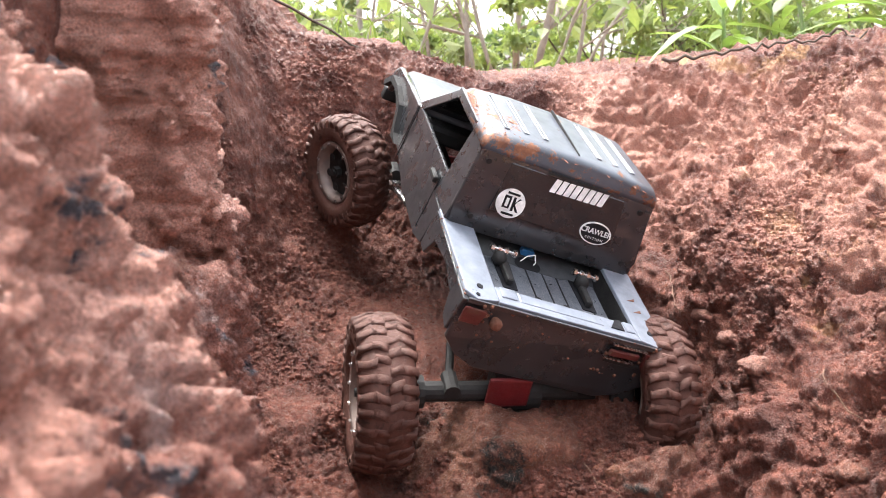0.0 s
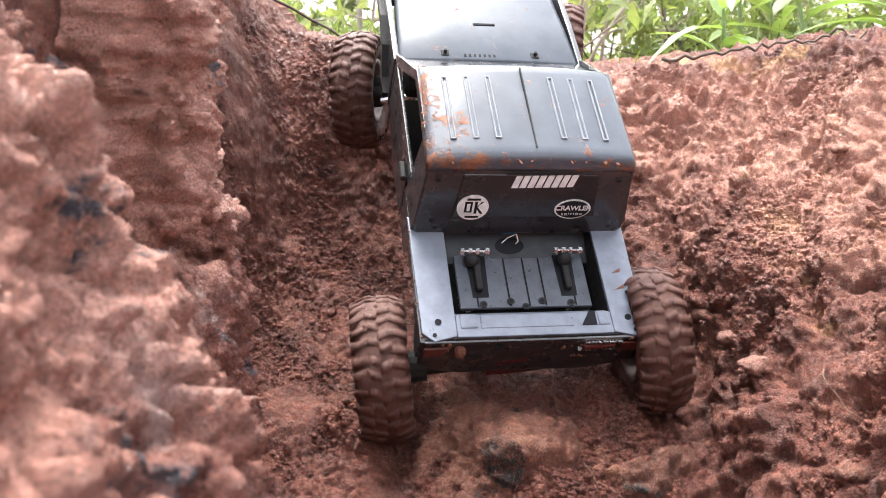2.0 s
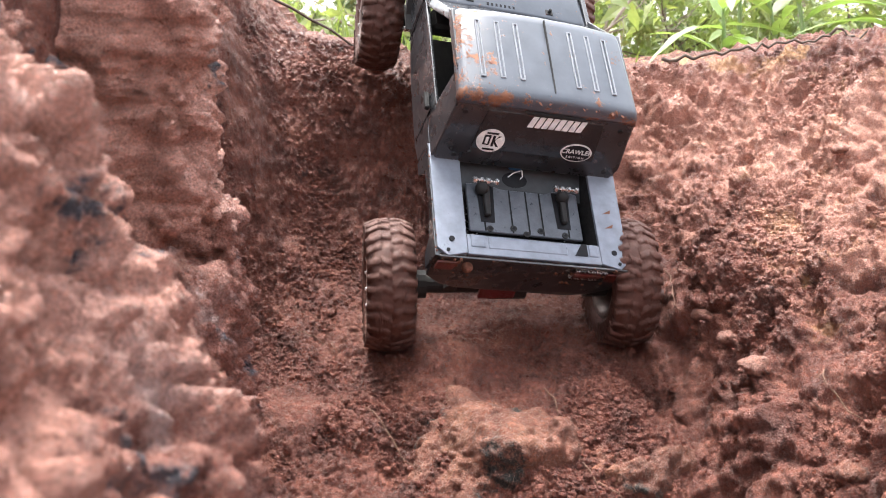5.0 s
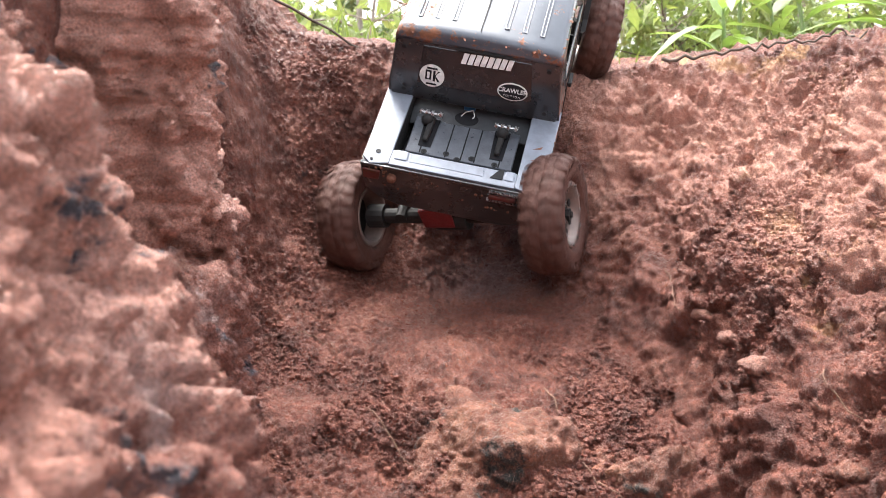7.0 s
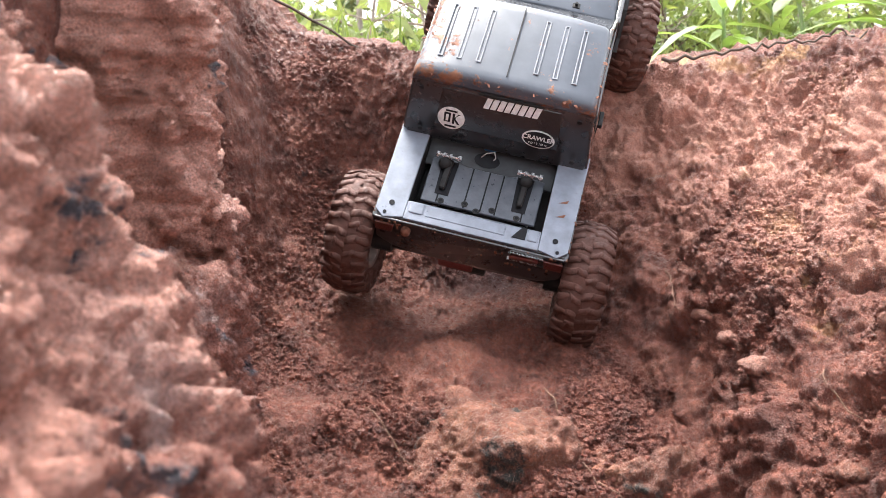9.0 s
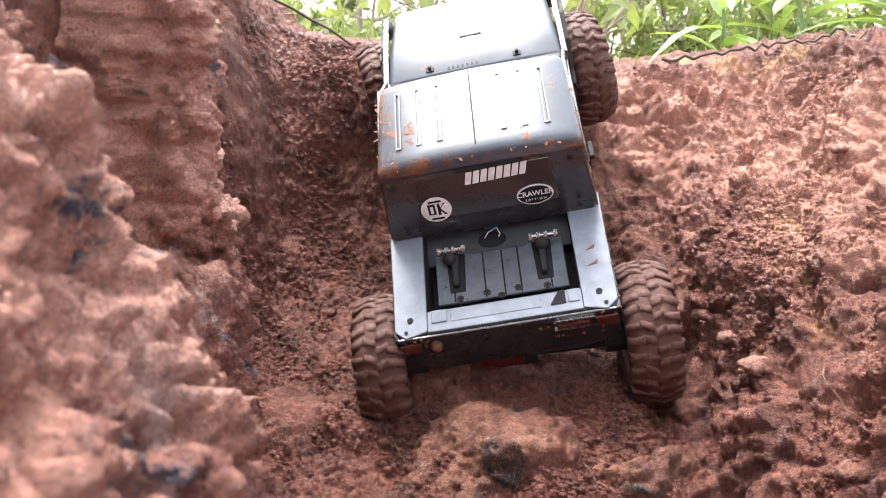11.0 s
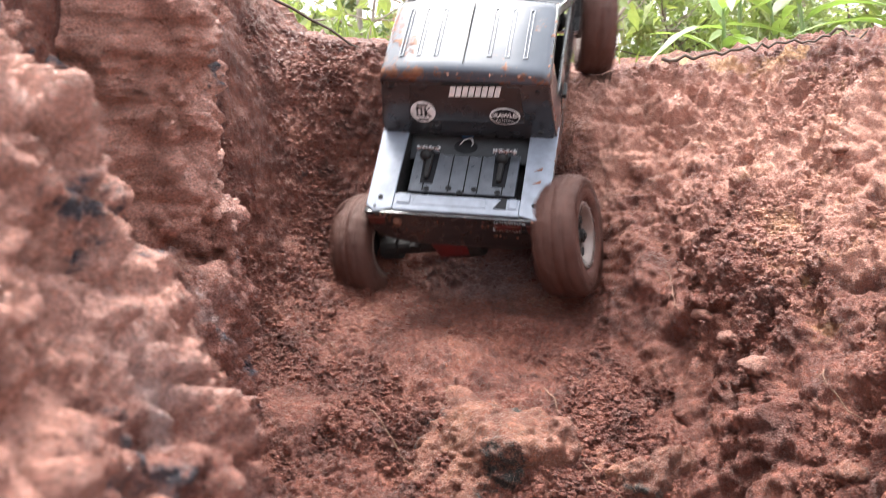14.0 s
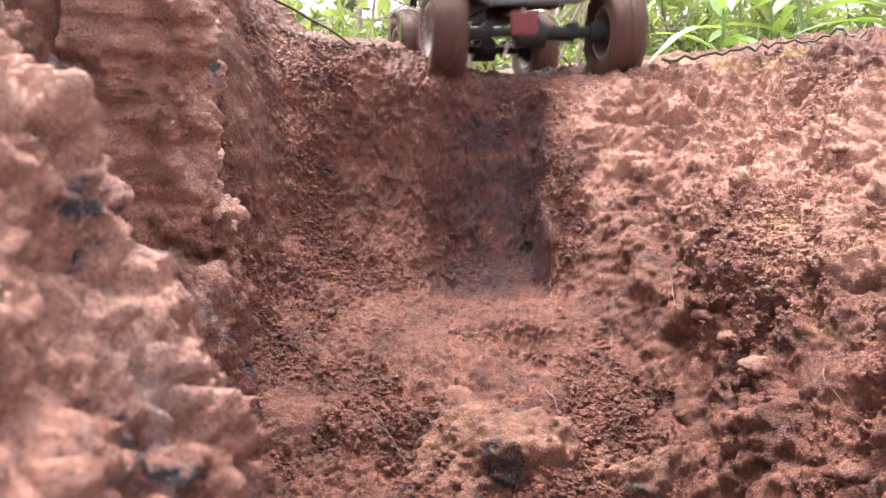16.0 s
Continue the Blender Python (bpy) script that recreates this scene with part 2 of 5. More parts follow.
# ---- the ground: one sheet with the trench in it ----


def floor_line(y):
    return np.interp(y, (0.0, 0.40, 0.50, 0.56, 0.65, 0.73, 0.80, 0.85, 0.90, 0.945, 1.0, 1.2),
                     (-0.33, -0.31, -0.285, -0.262, -0.236, -0.226, -0.208, -0.175, -0.095, -0.02, 0.0, 0.0))


def ground_height(x, y):
    # a recess in the back wall, then the smoothed floor line
    edge = 0.101 + 0.006 * np.sin(y * 55) + 0.004 * np.sin(y * 141 + 1)
    recess = (0.42 + 0.58 * sstep(-0.022, 0.012, x)) * (1 - sstep(edge - 0.008, edge + 0.010, x)) * sstep(0.77, 0.86, y) * (1 - 0.85 * sstep(0.895, 0.965, y))
    ye = y - 0.074 * recess + 3.6 * np.clip(-0.03 - x, 0, 0.2) ** 2 * sstep(0.5, 0.62, y) * sstep(1.3, 1.05, y)
    zc = sum(floor_line(ye + d) for d in (-0.024, -0.012, 0.0, 0.012, 0.024)) / 5
    back = sstep(0.90, 1.0, y)
    # mound in the floor, wheel ruts beside it, hollow before it
    zc = zc + 0.020 * np.exp(-((x - 0.075) / 0.075) ** 2 - ((y - 0.60) / 0.06) ** 2)
    zc = zc - 0.030 * np.exp(-((x - 0.18) / 0.035) ** 2 - ((y - 0.64) / 0.06) ** 2)
    zc = zc + 0.007 * np.exp(-((x - 0.05) / 0.10) ** 2 - ((y - 0.735 - 0.4 * (x - 0.05) ** 2) / 0.016) ** 2)
    zc = zc - 0.010 * np.exp(-((x + 0.05) / 0.035) ** 2 - ((y - 0.60) / 0.09) ** 2)
    zc = zc - 0.022 * np.exp(-((x + 0.032) / 0.022) ** 2 - ((y - 0.575) / 0.03) ** 2)
    # steep left wall, the plateau over it raised unseen to shade the floor
    out = 0.055 * sstep(0.50, 0.64, y)
    sl = sstep(-0.095, -0.205, x + out)
    top_l = lerp(0.19, 0.03 + 0.03 * sstep(0, -0.5, x), sstep(1.0, 1.6, y))
    z = lerp(zc, top_l, sl ** 1.2 * lerp(1.0, 0.75, back))
    z = z + back * (1 - sl) * 0.045 * sstep(0.06, -0.15, x)
    # right slope
    foot = lerp(0.19, 0.115, sstep(0.62, 0.84, y))
    s = np.clip((x - foot) / (0.40 - foot), 0, 1.0)
    s = s + 0.06 * np.sin(s * 6.283)
    z = lerp(z, lerp(0.016, 0.038, sstep(0.30, 0.50, x)), np.clip(s, 0, 1) * (sl < 0.5))
    # the trench ends behind the camera
    return lerp(z, 0.03, sstep(-0.5, -0.9, y))


def axis_steps(lo, hi, step, far, grow):
    a = [*np.arange(lo, hi, step)]
    d = step
    while a[-1] < far:
        d *= grow
        a.append(a[-1] + d)
    d = step
    while a[0] > -far:
        d *= grow
        a.insert(0, a[0] - d)
    return np.array(a)


SURFACE = {}


def on_ground(x, y, lift=0.0):
    """The places of the uneven surface over (x, y), numbers or arrays."""
    i = np.clip(np.searchsorted(SURFACE["ys"], y), 0, len(SURFACE["ys"]) - 1)
    j = np.clip(np.searchsorted(SURFACE["xs"], x), 0, len(SURFACE["xs"]) - 1)
    lift = np.asarray(lift)
    return SURFACE["P"][i, j] + SURFACE["N"][i, j] * (lift[..., None] if lift.ndim else lift)


def build_ground():
    xs = axis_steps(-0.24, 0.50, 0.0012, 80, 1.12)
    ys = axis_steps(0.46, 1.02, 0.0012, 90, 1.12)
    X, Y = np.meshgrid(xs, ys)
    P = np.stack([X, Y, ground_height(X, Y)], -1)
    N = grid_normals(P)
    p = P.reshape(-1, 3)
    near = sstep(3.5, 1.3, np.abs(p[:, 1])) * sstep(2.2, 0.7, np.abs(p[:, 0]))
    warp = np.stack([fbm(p, 0.05, 3, 40), fbm(p, 0.05, 3, 50), fbm(p, 0.05, 3, 60)], 1)
    right = sstep(0.10, 0.22, p[:, 0])
    wall = right
    bowl = (1 - right) * sstep(0.70, 0.78, p[:, 1]) * sstep(1.0, 0.93, p[:, 1])
    slanted = (p + 0.016 * warp) @ np.array([[1, 0.3, 0], [0, 0.75, 0.35], [-0.3, 0, 1]])
    lumpy = sstep(-0.35, 0.35, fbm(p, 0.09, 2, 31))
    d = 0.010 * fbm(p, 0.075, 3, 1) * (1 - 0.4 * bowl) + (0.003 + 0.002 * wall - 0.0014 * bowl) * fbm(p, 0.022, 4, 5, 0.65)
    d += (0.002 + 0.009 * right) * (clods(slanted, 0.05, 11) - 0.45) + 0.007 * right * (clods(slanted + 0.3, 0.026, 15) - 0.45) + 0.004 * right * fbm(p + 0.01 * warp, 0.03, 4, 91, 0.6)
    d += (0.0012 + 0.0030 * lumpy * (1 - 0.6 * right) * (1 - 0.55 * bowl)) * (clods(p + 0.008 * warp, 0.0135, 21) - 0.45)
    d += (0.0014 + 0.0018 * lumpy) * (clods(p + 0.004 * warp, 0.0065, 25) - 0.45) + 0.0007 * fbm(p, 0.004, 2, 71)
    P = P + N * (d * near)[:, None].reshape(*X.shape, 1)
    SURFACE.update(xs=xs, ys=ys, P=P, N=N)
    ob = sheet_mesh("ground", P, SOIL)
    return tagged(ob, "wet red clay ground with a steep rutted trench", "ground", kind="structure")


def bank_face(y, z):
    """How far left the near bank's face stands: three bulges one behind another, hollows between them."""
    bulge_a = np.interp(z, (-0.36, -0.142, -0.10, -0.053, -0.012, 0.012, 0.05, 0.17), (-0.012, -0.050, -0.067, -0.088, -0.102, -0.125, -0.17, -0.34))
    bulge_b = np.interp(z, (-0.36, -0.16, -0.10, -0.084, -0.072, -0.02, 0.035, 0.06, 0.17), (-0.13, -0.155, -0.162, -0.155, -0.123, -0.115, -0.113, -0.12, -0.26))
    bulge_c = np.interp(z, (-0.36, -0.20, -0.164, -0.115, -0.088, -0.06, -0.03, 0.17), (-0.115, -0.135, -0.139, -0.122, -0.121, -0.138, -0.17, -0.20))
    hollow = -0.162 + 0.045 * sstep(-0.085, -0.13, z) - 0.6 * np.clip(z - 0.02, 0, 1) - 0.03 * np.exp(-((z + 0.075) / 0.02) ** 2)
    w_a = sstep(0.315, 0.262, y)
    w_b = sstep(0.345, 0.395, y) * sstep(0.475, 0.432, y)
    w_c = sstep(0.45, 0.49, y) * sstep(0.575, 0.515, y)
    x = lerp(hollow, -0.25, sstep(0.50, 0.58, y))
    for bulge, w in ((bulge_a, w_a), (bulge_b, w_b), (bulge_c, w_c)):
        x = np.maximum(x, lerp(-0.25, bulge, w))
    return x


def build_bank():
    ys = np.arange(-0.15, 0.62, 0.0016)
    zs = np.arange(-0.36, 0.17, 0.0016)
    Y, Z = np.meshgrid(ys, zs)
    p0 = np.stack([0 * Y, Y, Z], -1).reshape(-1, 3)
    sway = (0.006 * fbm(p0, 0.06, 2, 181)).reshape(Y.shape)
    rise = (0.006 * fbm(p0, 0.05, 2, 191)).reshape(Y.shape)
    X = bank_face(Y + sway, Z + rise) - 0.9 * np.clip(Z - 0.13, 0, 1)
    P = np.stack([X, Y, Z], -1)
    N = grid_normals(P)
    if N[:, :, 0].mean() < 0:
        N = -N
    p = P.reshape(-1, 3)
    warp = np.stack([fbm(p, 0.05, 2, 140), fbm(p, 0.05, 2, 150), fbm(p, 0.05, 2, 160)], 1)
    stretched = (p + 0.012 * warp) * (1, 1, 0.6)
    d = 0.006 * fbm(p * (1, 1, 0.7), 0.06, 3, 101) + (0.010 + 0.003 * sstep(0.33, 0.28, p[:, 1])) * (clods(stretched, 0.034, 111) - 0.55)
    d += 0.0062 * (clods((p + 0.012 * warp) * (1, 1, 0.8), 0.014, 121) - 0.45) + 0.0028 * (clods(p + 0.004 * warp, 0.006, 131) - 0.45) + 0.0045 * fbm(p, 0.016, 5, 171, 0.65)
    d += 0.003 * sstep(0.34, 0.29, p[:, 1]) * (clods((p + 0.008 * warp) * (1, 1, 0.8), 0.021, 127) - 0.5)
    # drip pits in the upper face
    pits = sstep(0.15, 0.5, vnoise(p * (1, 1, 0.55), 0.0085, 211)) * sstep(-0.02, 0.02, p[:, 2]) * sstep(0.40, 0.44, p[:, 1])
    d -= 0.006 * pits
    P = P + N * d.reshape(*Y.shape, 1)
    ob = sheet_mesh("bank_near", P, SOIL_BANK)
    return tagged(ob, "overhanging wet clay bank with grey stained lumps", "bank", kind="structure")


def rock(name, c, radii, seed, material, label, rough=0.12, sub=5, turn=0.0):
    bm = bmesh.new()
    bmesh.ops.create_icosphere(bm, subdivisions=sub, radius=1.0)
    v = np.array([q.co[:] for q in bm.verts])
    p = v * radii
    big = max(radii)
    cut = np.minimum(1.0, 0.82 / np.maximum(np.abs(v @ np.array([[0.3, 0.9, 0.2], [0.8, -0.4, 0.3], [0.1, 0.3, 0.95]])).max(1), 1e-3))
    k = cut * (1 + rough * fbm(v + seed, 0.6, 3, seed) + 0.6 * rough * (clods(v + 0.1 * np.sin(7 * v) + seed, 0.45, seed) - 0.4) + 0.3 * rough * (clods(v + seed, 0.13, seed + 5) - 0.4) + 0.16 * rough * fbm(v + seed, 0.1, 4, seed + 3, 0.65))
    for q, w in zip(bm.verts, p * k[:, None]):
        q.co = w
    for f in bm.faces:
        f.smooth = True
    me = bpy.data.meshes.new(name)
    bm.to_mesh(me)
    bm.free()
    me.materials.append(material)
    ob = new(name, me)
    ob.matrix_basis = pose(*c, 0, 0, turn)
    return tagged(ob, label, "rock")


# ---- mesh helpers ----


def part(name, bm, material, parent=None, label="", smooth=False):
    me = bpy.data.meshes.new(name)
    bmesh.ops.recalc_face_normals(bm, faces=bm.faces)
    if smooth:
        for f in bm.faces:
            f.smooth = True
    bm.to_mesh(me)
    bm.free()
    me.materials.append(material)
    ob = new(name, me)
    ob.parent = parent
    if label:
        ob["label"] = label
    return ob


def prism(bm, pts, vec):
    """A solid from a flat outline, pushed along vec."""
    a = [bm.verts.new(p) for p in pts]
    b = [bm.verts.new(Vector(p) + Vector(vec)) for p in pts]
    n = len(pts)
    fs = [bm.faces.new(a), bm.faces.new(b[::-1])]
    fs += [bm.faces.new((a[i], b[i], b[(i + 1) % n], a[(i + 1) % n])) for i in range(n)]
    return a + b


def prism_x(bm, yz, x0, x1):
    return prism(bm, [(x0, y, z) for y, z in yz], (x1 - x0, 0, 0))


def box(bm, x0, x1, y0, y1, z0, z1):
    return prism(bm, [(x0, y0, z0), (x1, y0, z0), (x1, y1, z0), (x0, y1, z0)], (0, 0, z1 - z0))


def tube(bm, p0, p1, r, seg=12, r2=None):
    p0, p1 = Vector(p0), Vector(p1)
    q = (p1 - p0).to_track_quat("Z", "Y").to_matrix()
    ring = [[bm.verts.new(p + q @ Vector((rr * math.cos(a), rr * math.sin(a), 0))) for a in [2 * math.pi * i / seg for i in range(seg)]]
            for p, rr in ((p0, r), (p1, r if r2 is None else r2))]
    bm.faces.new(ring[0][::-1])
    bm.faces.new(ring[1])
    for i in range(seg):
        j = (i + 1) % seg
        bm.faces.new((ring[0][i], ring[0][j], ring[1][j], ring[1][i]))


def bevel(bm, w, seg=2):
    bmesh.ops.recalc_face_normals(bm, faces=bm.faces)
    es = [e for e in bm.edges if len(e.link_faces) == 2 and e.calc_face_angle(0) > 0.5]
    bmesh.ops.bevel(bm, geom=es, offset=w, segments=seg, profile=0.6, affect="EDGES", clamp_overlap=True)


def lathe(bm, prof, seg, axis_x=True):
    """Revolve a closed outline of (x, r) round the x axis."""
    rings = []
    for k in range(seg):
        a = 2 * math.pi * k / seg
        rings.append([bm.verts.new((x, r * math.sin(a), r * math.cos(a))) for x, r in prof])
    n = len(prof)
    for k in range(seg):
        A, B = rings[k], rings[(k + 1) % seg]
        for i in range(n):
            j = (i + 1) % n
            bm.faces.new((A[i], A[j], B[j], B[i]))


# ---- the crawler ----
AXLE_Z, REAR_Y, FRONT_Y, TRACK = -0.066, 0.015, 0.326, 0.107
TYRE_R, TYRE_W = 0.056, 0.039


def lug_mesh(x0, x1, skew, seed, shoulder):
    """One tread block, worn and mud-rounded, at the tyre's top."""
    rng = random.Random(seed)
    w, R = TYRE_W / 2, TYRE_R
    bm = bmesh.new()
    rows = []
    for x, t in ((x0, 0.0), (lerp(x0, x1, 0.5), 0.5), (x1, 1.0)):
        cy = skew * (t - 0.5)
        fall = 0.007 * max(0, abs(x) / w - 0.4)
        hi = R + 0.0003 - fall + rng.uniform(-0.0004, 0.0006)
        prof = ((-0.0062, R - 0.0085 - fall), (-0.0050, hi - 0.0012), (-0.0036, hi), (0.0036, hi), (0.0050, hi - 0.0012), (0.0062, R - 0.0085 - fall))
        rows.append([bm.verts.new((x + rng.uniform(-0.0006, 0.0006), r * math.sin((y + cy) / R), r * math.cos((y + cy) / R))) for y, r in [(0.66 * a, b) for a, b in prof]])
    if shoulder:
        s = 1 if x0 > 0 else -1
        rows.insert(0, [bm.verts.new((s * (w + 0.0006), r * math.sin(y / R), r * math.cos(y / R))) for y, r in ((-0.0052, 0.0445), (-0.004, 0.0485), (-0.003, 0.0495), (0.003, 0.0495), (0.004, 0.0485), (0.0052, 0.0445))])
        rows.insert(0, [bm.verts.new((s * (w - 0.001), r * math.sin(y / R), r * math.cos(y / R))) for y, r in ((-0.0052, 0.0425), (-0.004, 0.0425), (-0.003, 0.0425), (0.003, 0.0425), (0.004, 0.0425), (0.0052, 0.0425))])
    for row in rows:
        for v in row:
            v.co += Vector((rng.uniform(-0.0007, 0.0007), rng.uniform(-0.0011, 0.0011), rng.uniform(-0.0009, 0.0007)))
    for A, B in zip(rows, rows[1:]):
        for i in range(5):
            bm.faces.new((A[i], A[i + 1], B[i + 1], B[i]))
    bm.faces.new(rows[0][::-1])
    bm.faces.new(rows[-1])
    bmesh.ops.recalc_face_normals(bm, faces=bm.faces)
    for f in bm.faces:
        f.smooth = True
    me = bpy.data.meshes.new("lug")
    bm.to_mesh(me)
    bm.free()
    me.materials.append(TYRE)
    return me


LUGS = [[lug_mesh(TYRE_W * a, TYRE_W * b, k, i + 10 * v, i < 2) for v in range(4)] for i, (a, b, k) in enumerate(((-0.5, -0.20, 0.0015), (0.5, 0.20, 0.0015), (-0.24, 0.0, -0.003), (0.0, 0.24, 0.003)))]


def wheel(parent, side):
    hub = new("wheel", None)
    hub.empty_display_size = 0.02
    hub.parent = parent
    hub["label"] = "mud-caked off-road wheel"
    w, R = TYRE_W / 2, TYRE_R
    bm = bmesh.new()
    lathe(bm, [(-w * 0.72, 0.029), (-w * 0.98, 0.036), (-w, 0.045), (-w * 0.88, R - 0.0055), (-w * 0.5, R - 0.0013), (0, R - 0.0007),
               (w * 0.5, R - 0.0013), (w * 0.88, R - 0.0055), (w, 0.045), (w * 0.98, 0.036), (w * 0.72, 0.029), (0, 0.031)], 56)
    tyre = part("tyre", bm, TYRE, hub, "knobbly tyre caked in red mud", True)
    for v in tyre.data.vertices:
        v.co += v.co.normalized() * (0.0016 * noise.noise(v.co * 90) + 0.0008 * noise.noise(v.co * 300))
    n = 29
    for k in range(n):
        for j, kinds in enumerate(LUGS):
            ob = new("lug", kinds[(k * 3 + j) % 4])
            ob.parent = hub
            ob.matrix_basis = pose(0, 0, 0, 360 * (k + (0.5 if j % 2 else 0)) / n + ((k * 7 + j * 3) % 5 - 2) * 0.5, 0, 0)
    bm = bmesh.new()
    o = side
    lathe(bm, [(-w * 0.75, 0.0288), (-w * 0.80, 0.031), (-w * 0.86, 0.030), (-w * 0.8, 0.026), (0, 0.0235), (w * 0.8, 0.026), (w * 0.86, 0.030), (w * 0.80, 0.031), (w * 0.75, 0.0288), (0, 0.0285)], 40)
    part("rim", bm, RIM, hub, "muddy pale grey beadlock rim", True)
    bm = bmesh.new()
    tube(bm, (o * w * 0.15, 0, 0), (o * w * 0.3, 0, 0), 0.0238, 32)
    for k in range(6):
        a = math.pi / 3 * k
        tube(bm, (o * w * 0.48, 0.017 * math.sin(a), 0.017 * math.cos(a)), (o * w * 0.55, 0.017 * math.sin(a), 0.017 * math.cos(a)), 0.0042, 10)
    bevel(bm, 0.0006, 1)
    part("wheel_face", bm, BLACK, hub, "black wheel face")
    bm = bmesh.new()
    tube(bm, (o * w * 0.45, 0, 0), (o * w * 0.75, 0, 0), 0.006, 6)
    tube(bm, (o * w * 0.75, 0, 0), (o * w * 0.85, 0, 0), 0.003, 10)
    part("hub_nut", bm, BLACK, hub, "black hub nut")
    for k in range(12):
        a = math.pi / 6 * k
        bm = bmesh.new()
        tube(bm, (o * w * 0.84, 0.0283 * math.sin(a), 0.0283 * math.cos(a)), (o * w * 0.93, 0.0283 * math.sin(a), 0.0283 * math.cos(a)), 0.0016, 6)
        part("bolt", bm, STEEL, hub)
    return hub


def axle(parent, front):
    ax = new("front_axle" if front else "rear_axle", None)
    ax.empty_display_size = 0.02
    ax.parent = parent
    ax["label"] = "muddy black axle with steel links"
    bm = bmesh.new()
    tube(bm, (-0.086, 0, 0), (0.086, 0, 0), 0.0075, 14)
    for s in (-1, 1):
        tube(bm, (s * 0.07, 0, 0), (s * 0.088, 0, 0), 0.012, 14)
        tube(bm, (s * 0.05, -0.008, 0.006), (s * 0.05, 0.010, 0.006), 0.006, 10)
    part("axle_tube", bm, BLACK, ax)
    bm = bmesh.new()
    sx = 0.018 if front else 0.0
    lathe_r = 0.019
    tube(bm, (sx - 0.017, 0.004, -0.002), (sx + 0.017, 0.004, -0.002), lathe_r * 0.85, 20)
    tube(bm, (sx, 0, 0), (sx, -0.034 if front else 0.034, 0.006), 0.011, 14)
    bevel(bm, 0.002, 2)
    part("diff_housing", bm, BLACK, ax)
    bm = bmesh.new()
    yy = 0.017 if front else -0.009
    cx = sx if front else -0.010
    prism(bm, [(cx - 0.016, yy, -0.004), (cx + 0.016, yy, -0.004), (cx + 0.016, yy, 0.022), (cx - 0.016, yy, 0.022)], (0, 0.004 if front else -0.004, 0))
    bevel(bm, 0.002, 2)
    part("diff_cover", bm, RED, ax, "scuffed red cover")
    for s in (-1, 1):
        bm = bmesh.new()
        d = 1 if not front else -1
        tube(bm, (s * 0.05, 0, -0.008), (s * 0.028, d * 0.11, 0.004), 0.0032, 10)
        part("link", bm, STEEL if front else BLACK, ax)
    if front:
        bm = bmesh.new()
        tube(bm, (-0.08, -0.02, 0.004), (0.08, -0.02, 0.004), 0.0028, 8)
        part("steering_link", bm, STEEL, ax)
        for s in (-1, 1):
            bm = bmesh.new()
            box(bm, s * 0.083 - 0.005, s * 0.083 + 0.005, -0.018, 0.006, -0.009, 0.010)
            bevel(bm, 0.002, 1)
            part("knuckle", bm, BLACK, ax)
    return ax


def shock(parent, x, y0, z0, y1, z1):
    bm = bmesh.new()
    a, b = Vector((x, y0, z0)), Vector((x, y1, z1))
    tube(bm, a, b, 0.0022, 8)
    tube(bm, a.lerp(b, 0.45), b, 0.0048, 12)
    ob = part("shock", bm, BLACK, parent, "black shock absorber")
    bm = bmesh.new()
    q = (b - a).to_track_quat("Z", "Y").to_matrix()
    turns, seg, L = 8, 10, (b - a).length
    prev = None
    for k in range(turns * seg + 1):
        ang = 2 * math.pi * k / seg
        c = a + q @ Vector((0.0062 * math.cos(ang), 0.0062 * math.sin(ang), L * (0.12 + 0.72 * k / (turns * seg))))
        rad = q @ Vector((math.cos(ang), math.sin(ang), 0))
        up = (b - a).normalized()
        ring = [bm.verts.new(c + 0.0008 * (rad * math.cos(t) + up * math.sin(t))) for t in (0, 1.57, 3.14, 4.71)]
        if prev:
            for i in range(4):
                bm.faces.new((prev[i], prev[(i + 1) % 4], ring[(i + 1) % 4], ring[i]))
        prev = ring
    part("spring", bm, STEEL, ob, "steel coil spring", True)


def sticker_letters(parent, base, ux, uz, n):
    """A row of slanted white blocks, n of them, on a panel."""
    ux, uz = Vector(ux), Vector(uz)
    nrm = ux.cross(uz).normalized()
    for k in range(n):
        bm = bmesh.new()
        c = Vector(base) + ux * (k + 0.1)
        for (a0, b0), (a1, b1) in (((0, 0), (0.8, 1)),):
            prism(bm, [c + ux * (a + 0.45 * b) + uz * b for a, b in ((a0, b0), (a1, b0), (a1, b1), (a0, b1))], nrm * 0.0003)
        part("sticker_block", bm, WHITE, parent, "white slanted sticker block")


def disc(bm, c, ux, uz, depth, seg=32):
    ux, uz = Vector(ux), Vector(uz)
    nrm = ux.cross(uz).normalized()
    prism(bm, [Vector(c) + ux * math.cos(a) + uz * math.sin(a) for a in [2 * math.pi * k / seg for k in range(seg)]], nrm * depth)


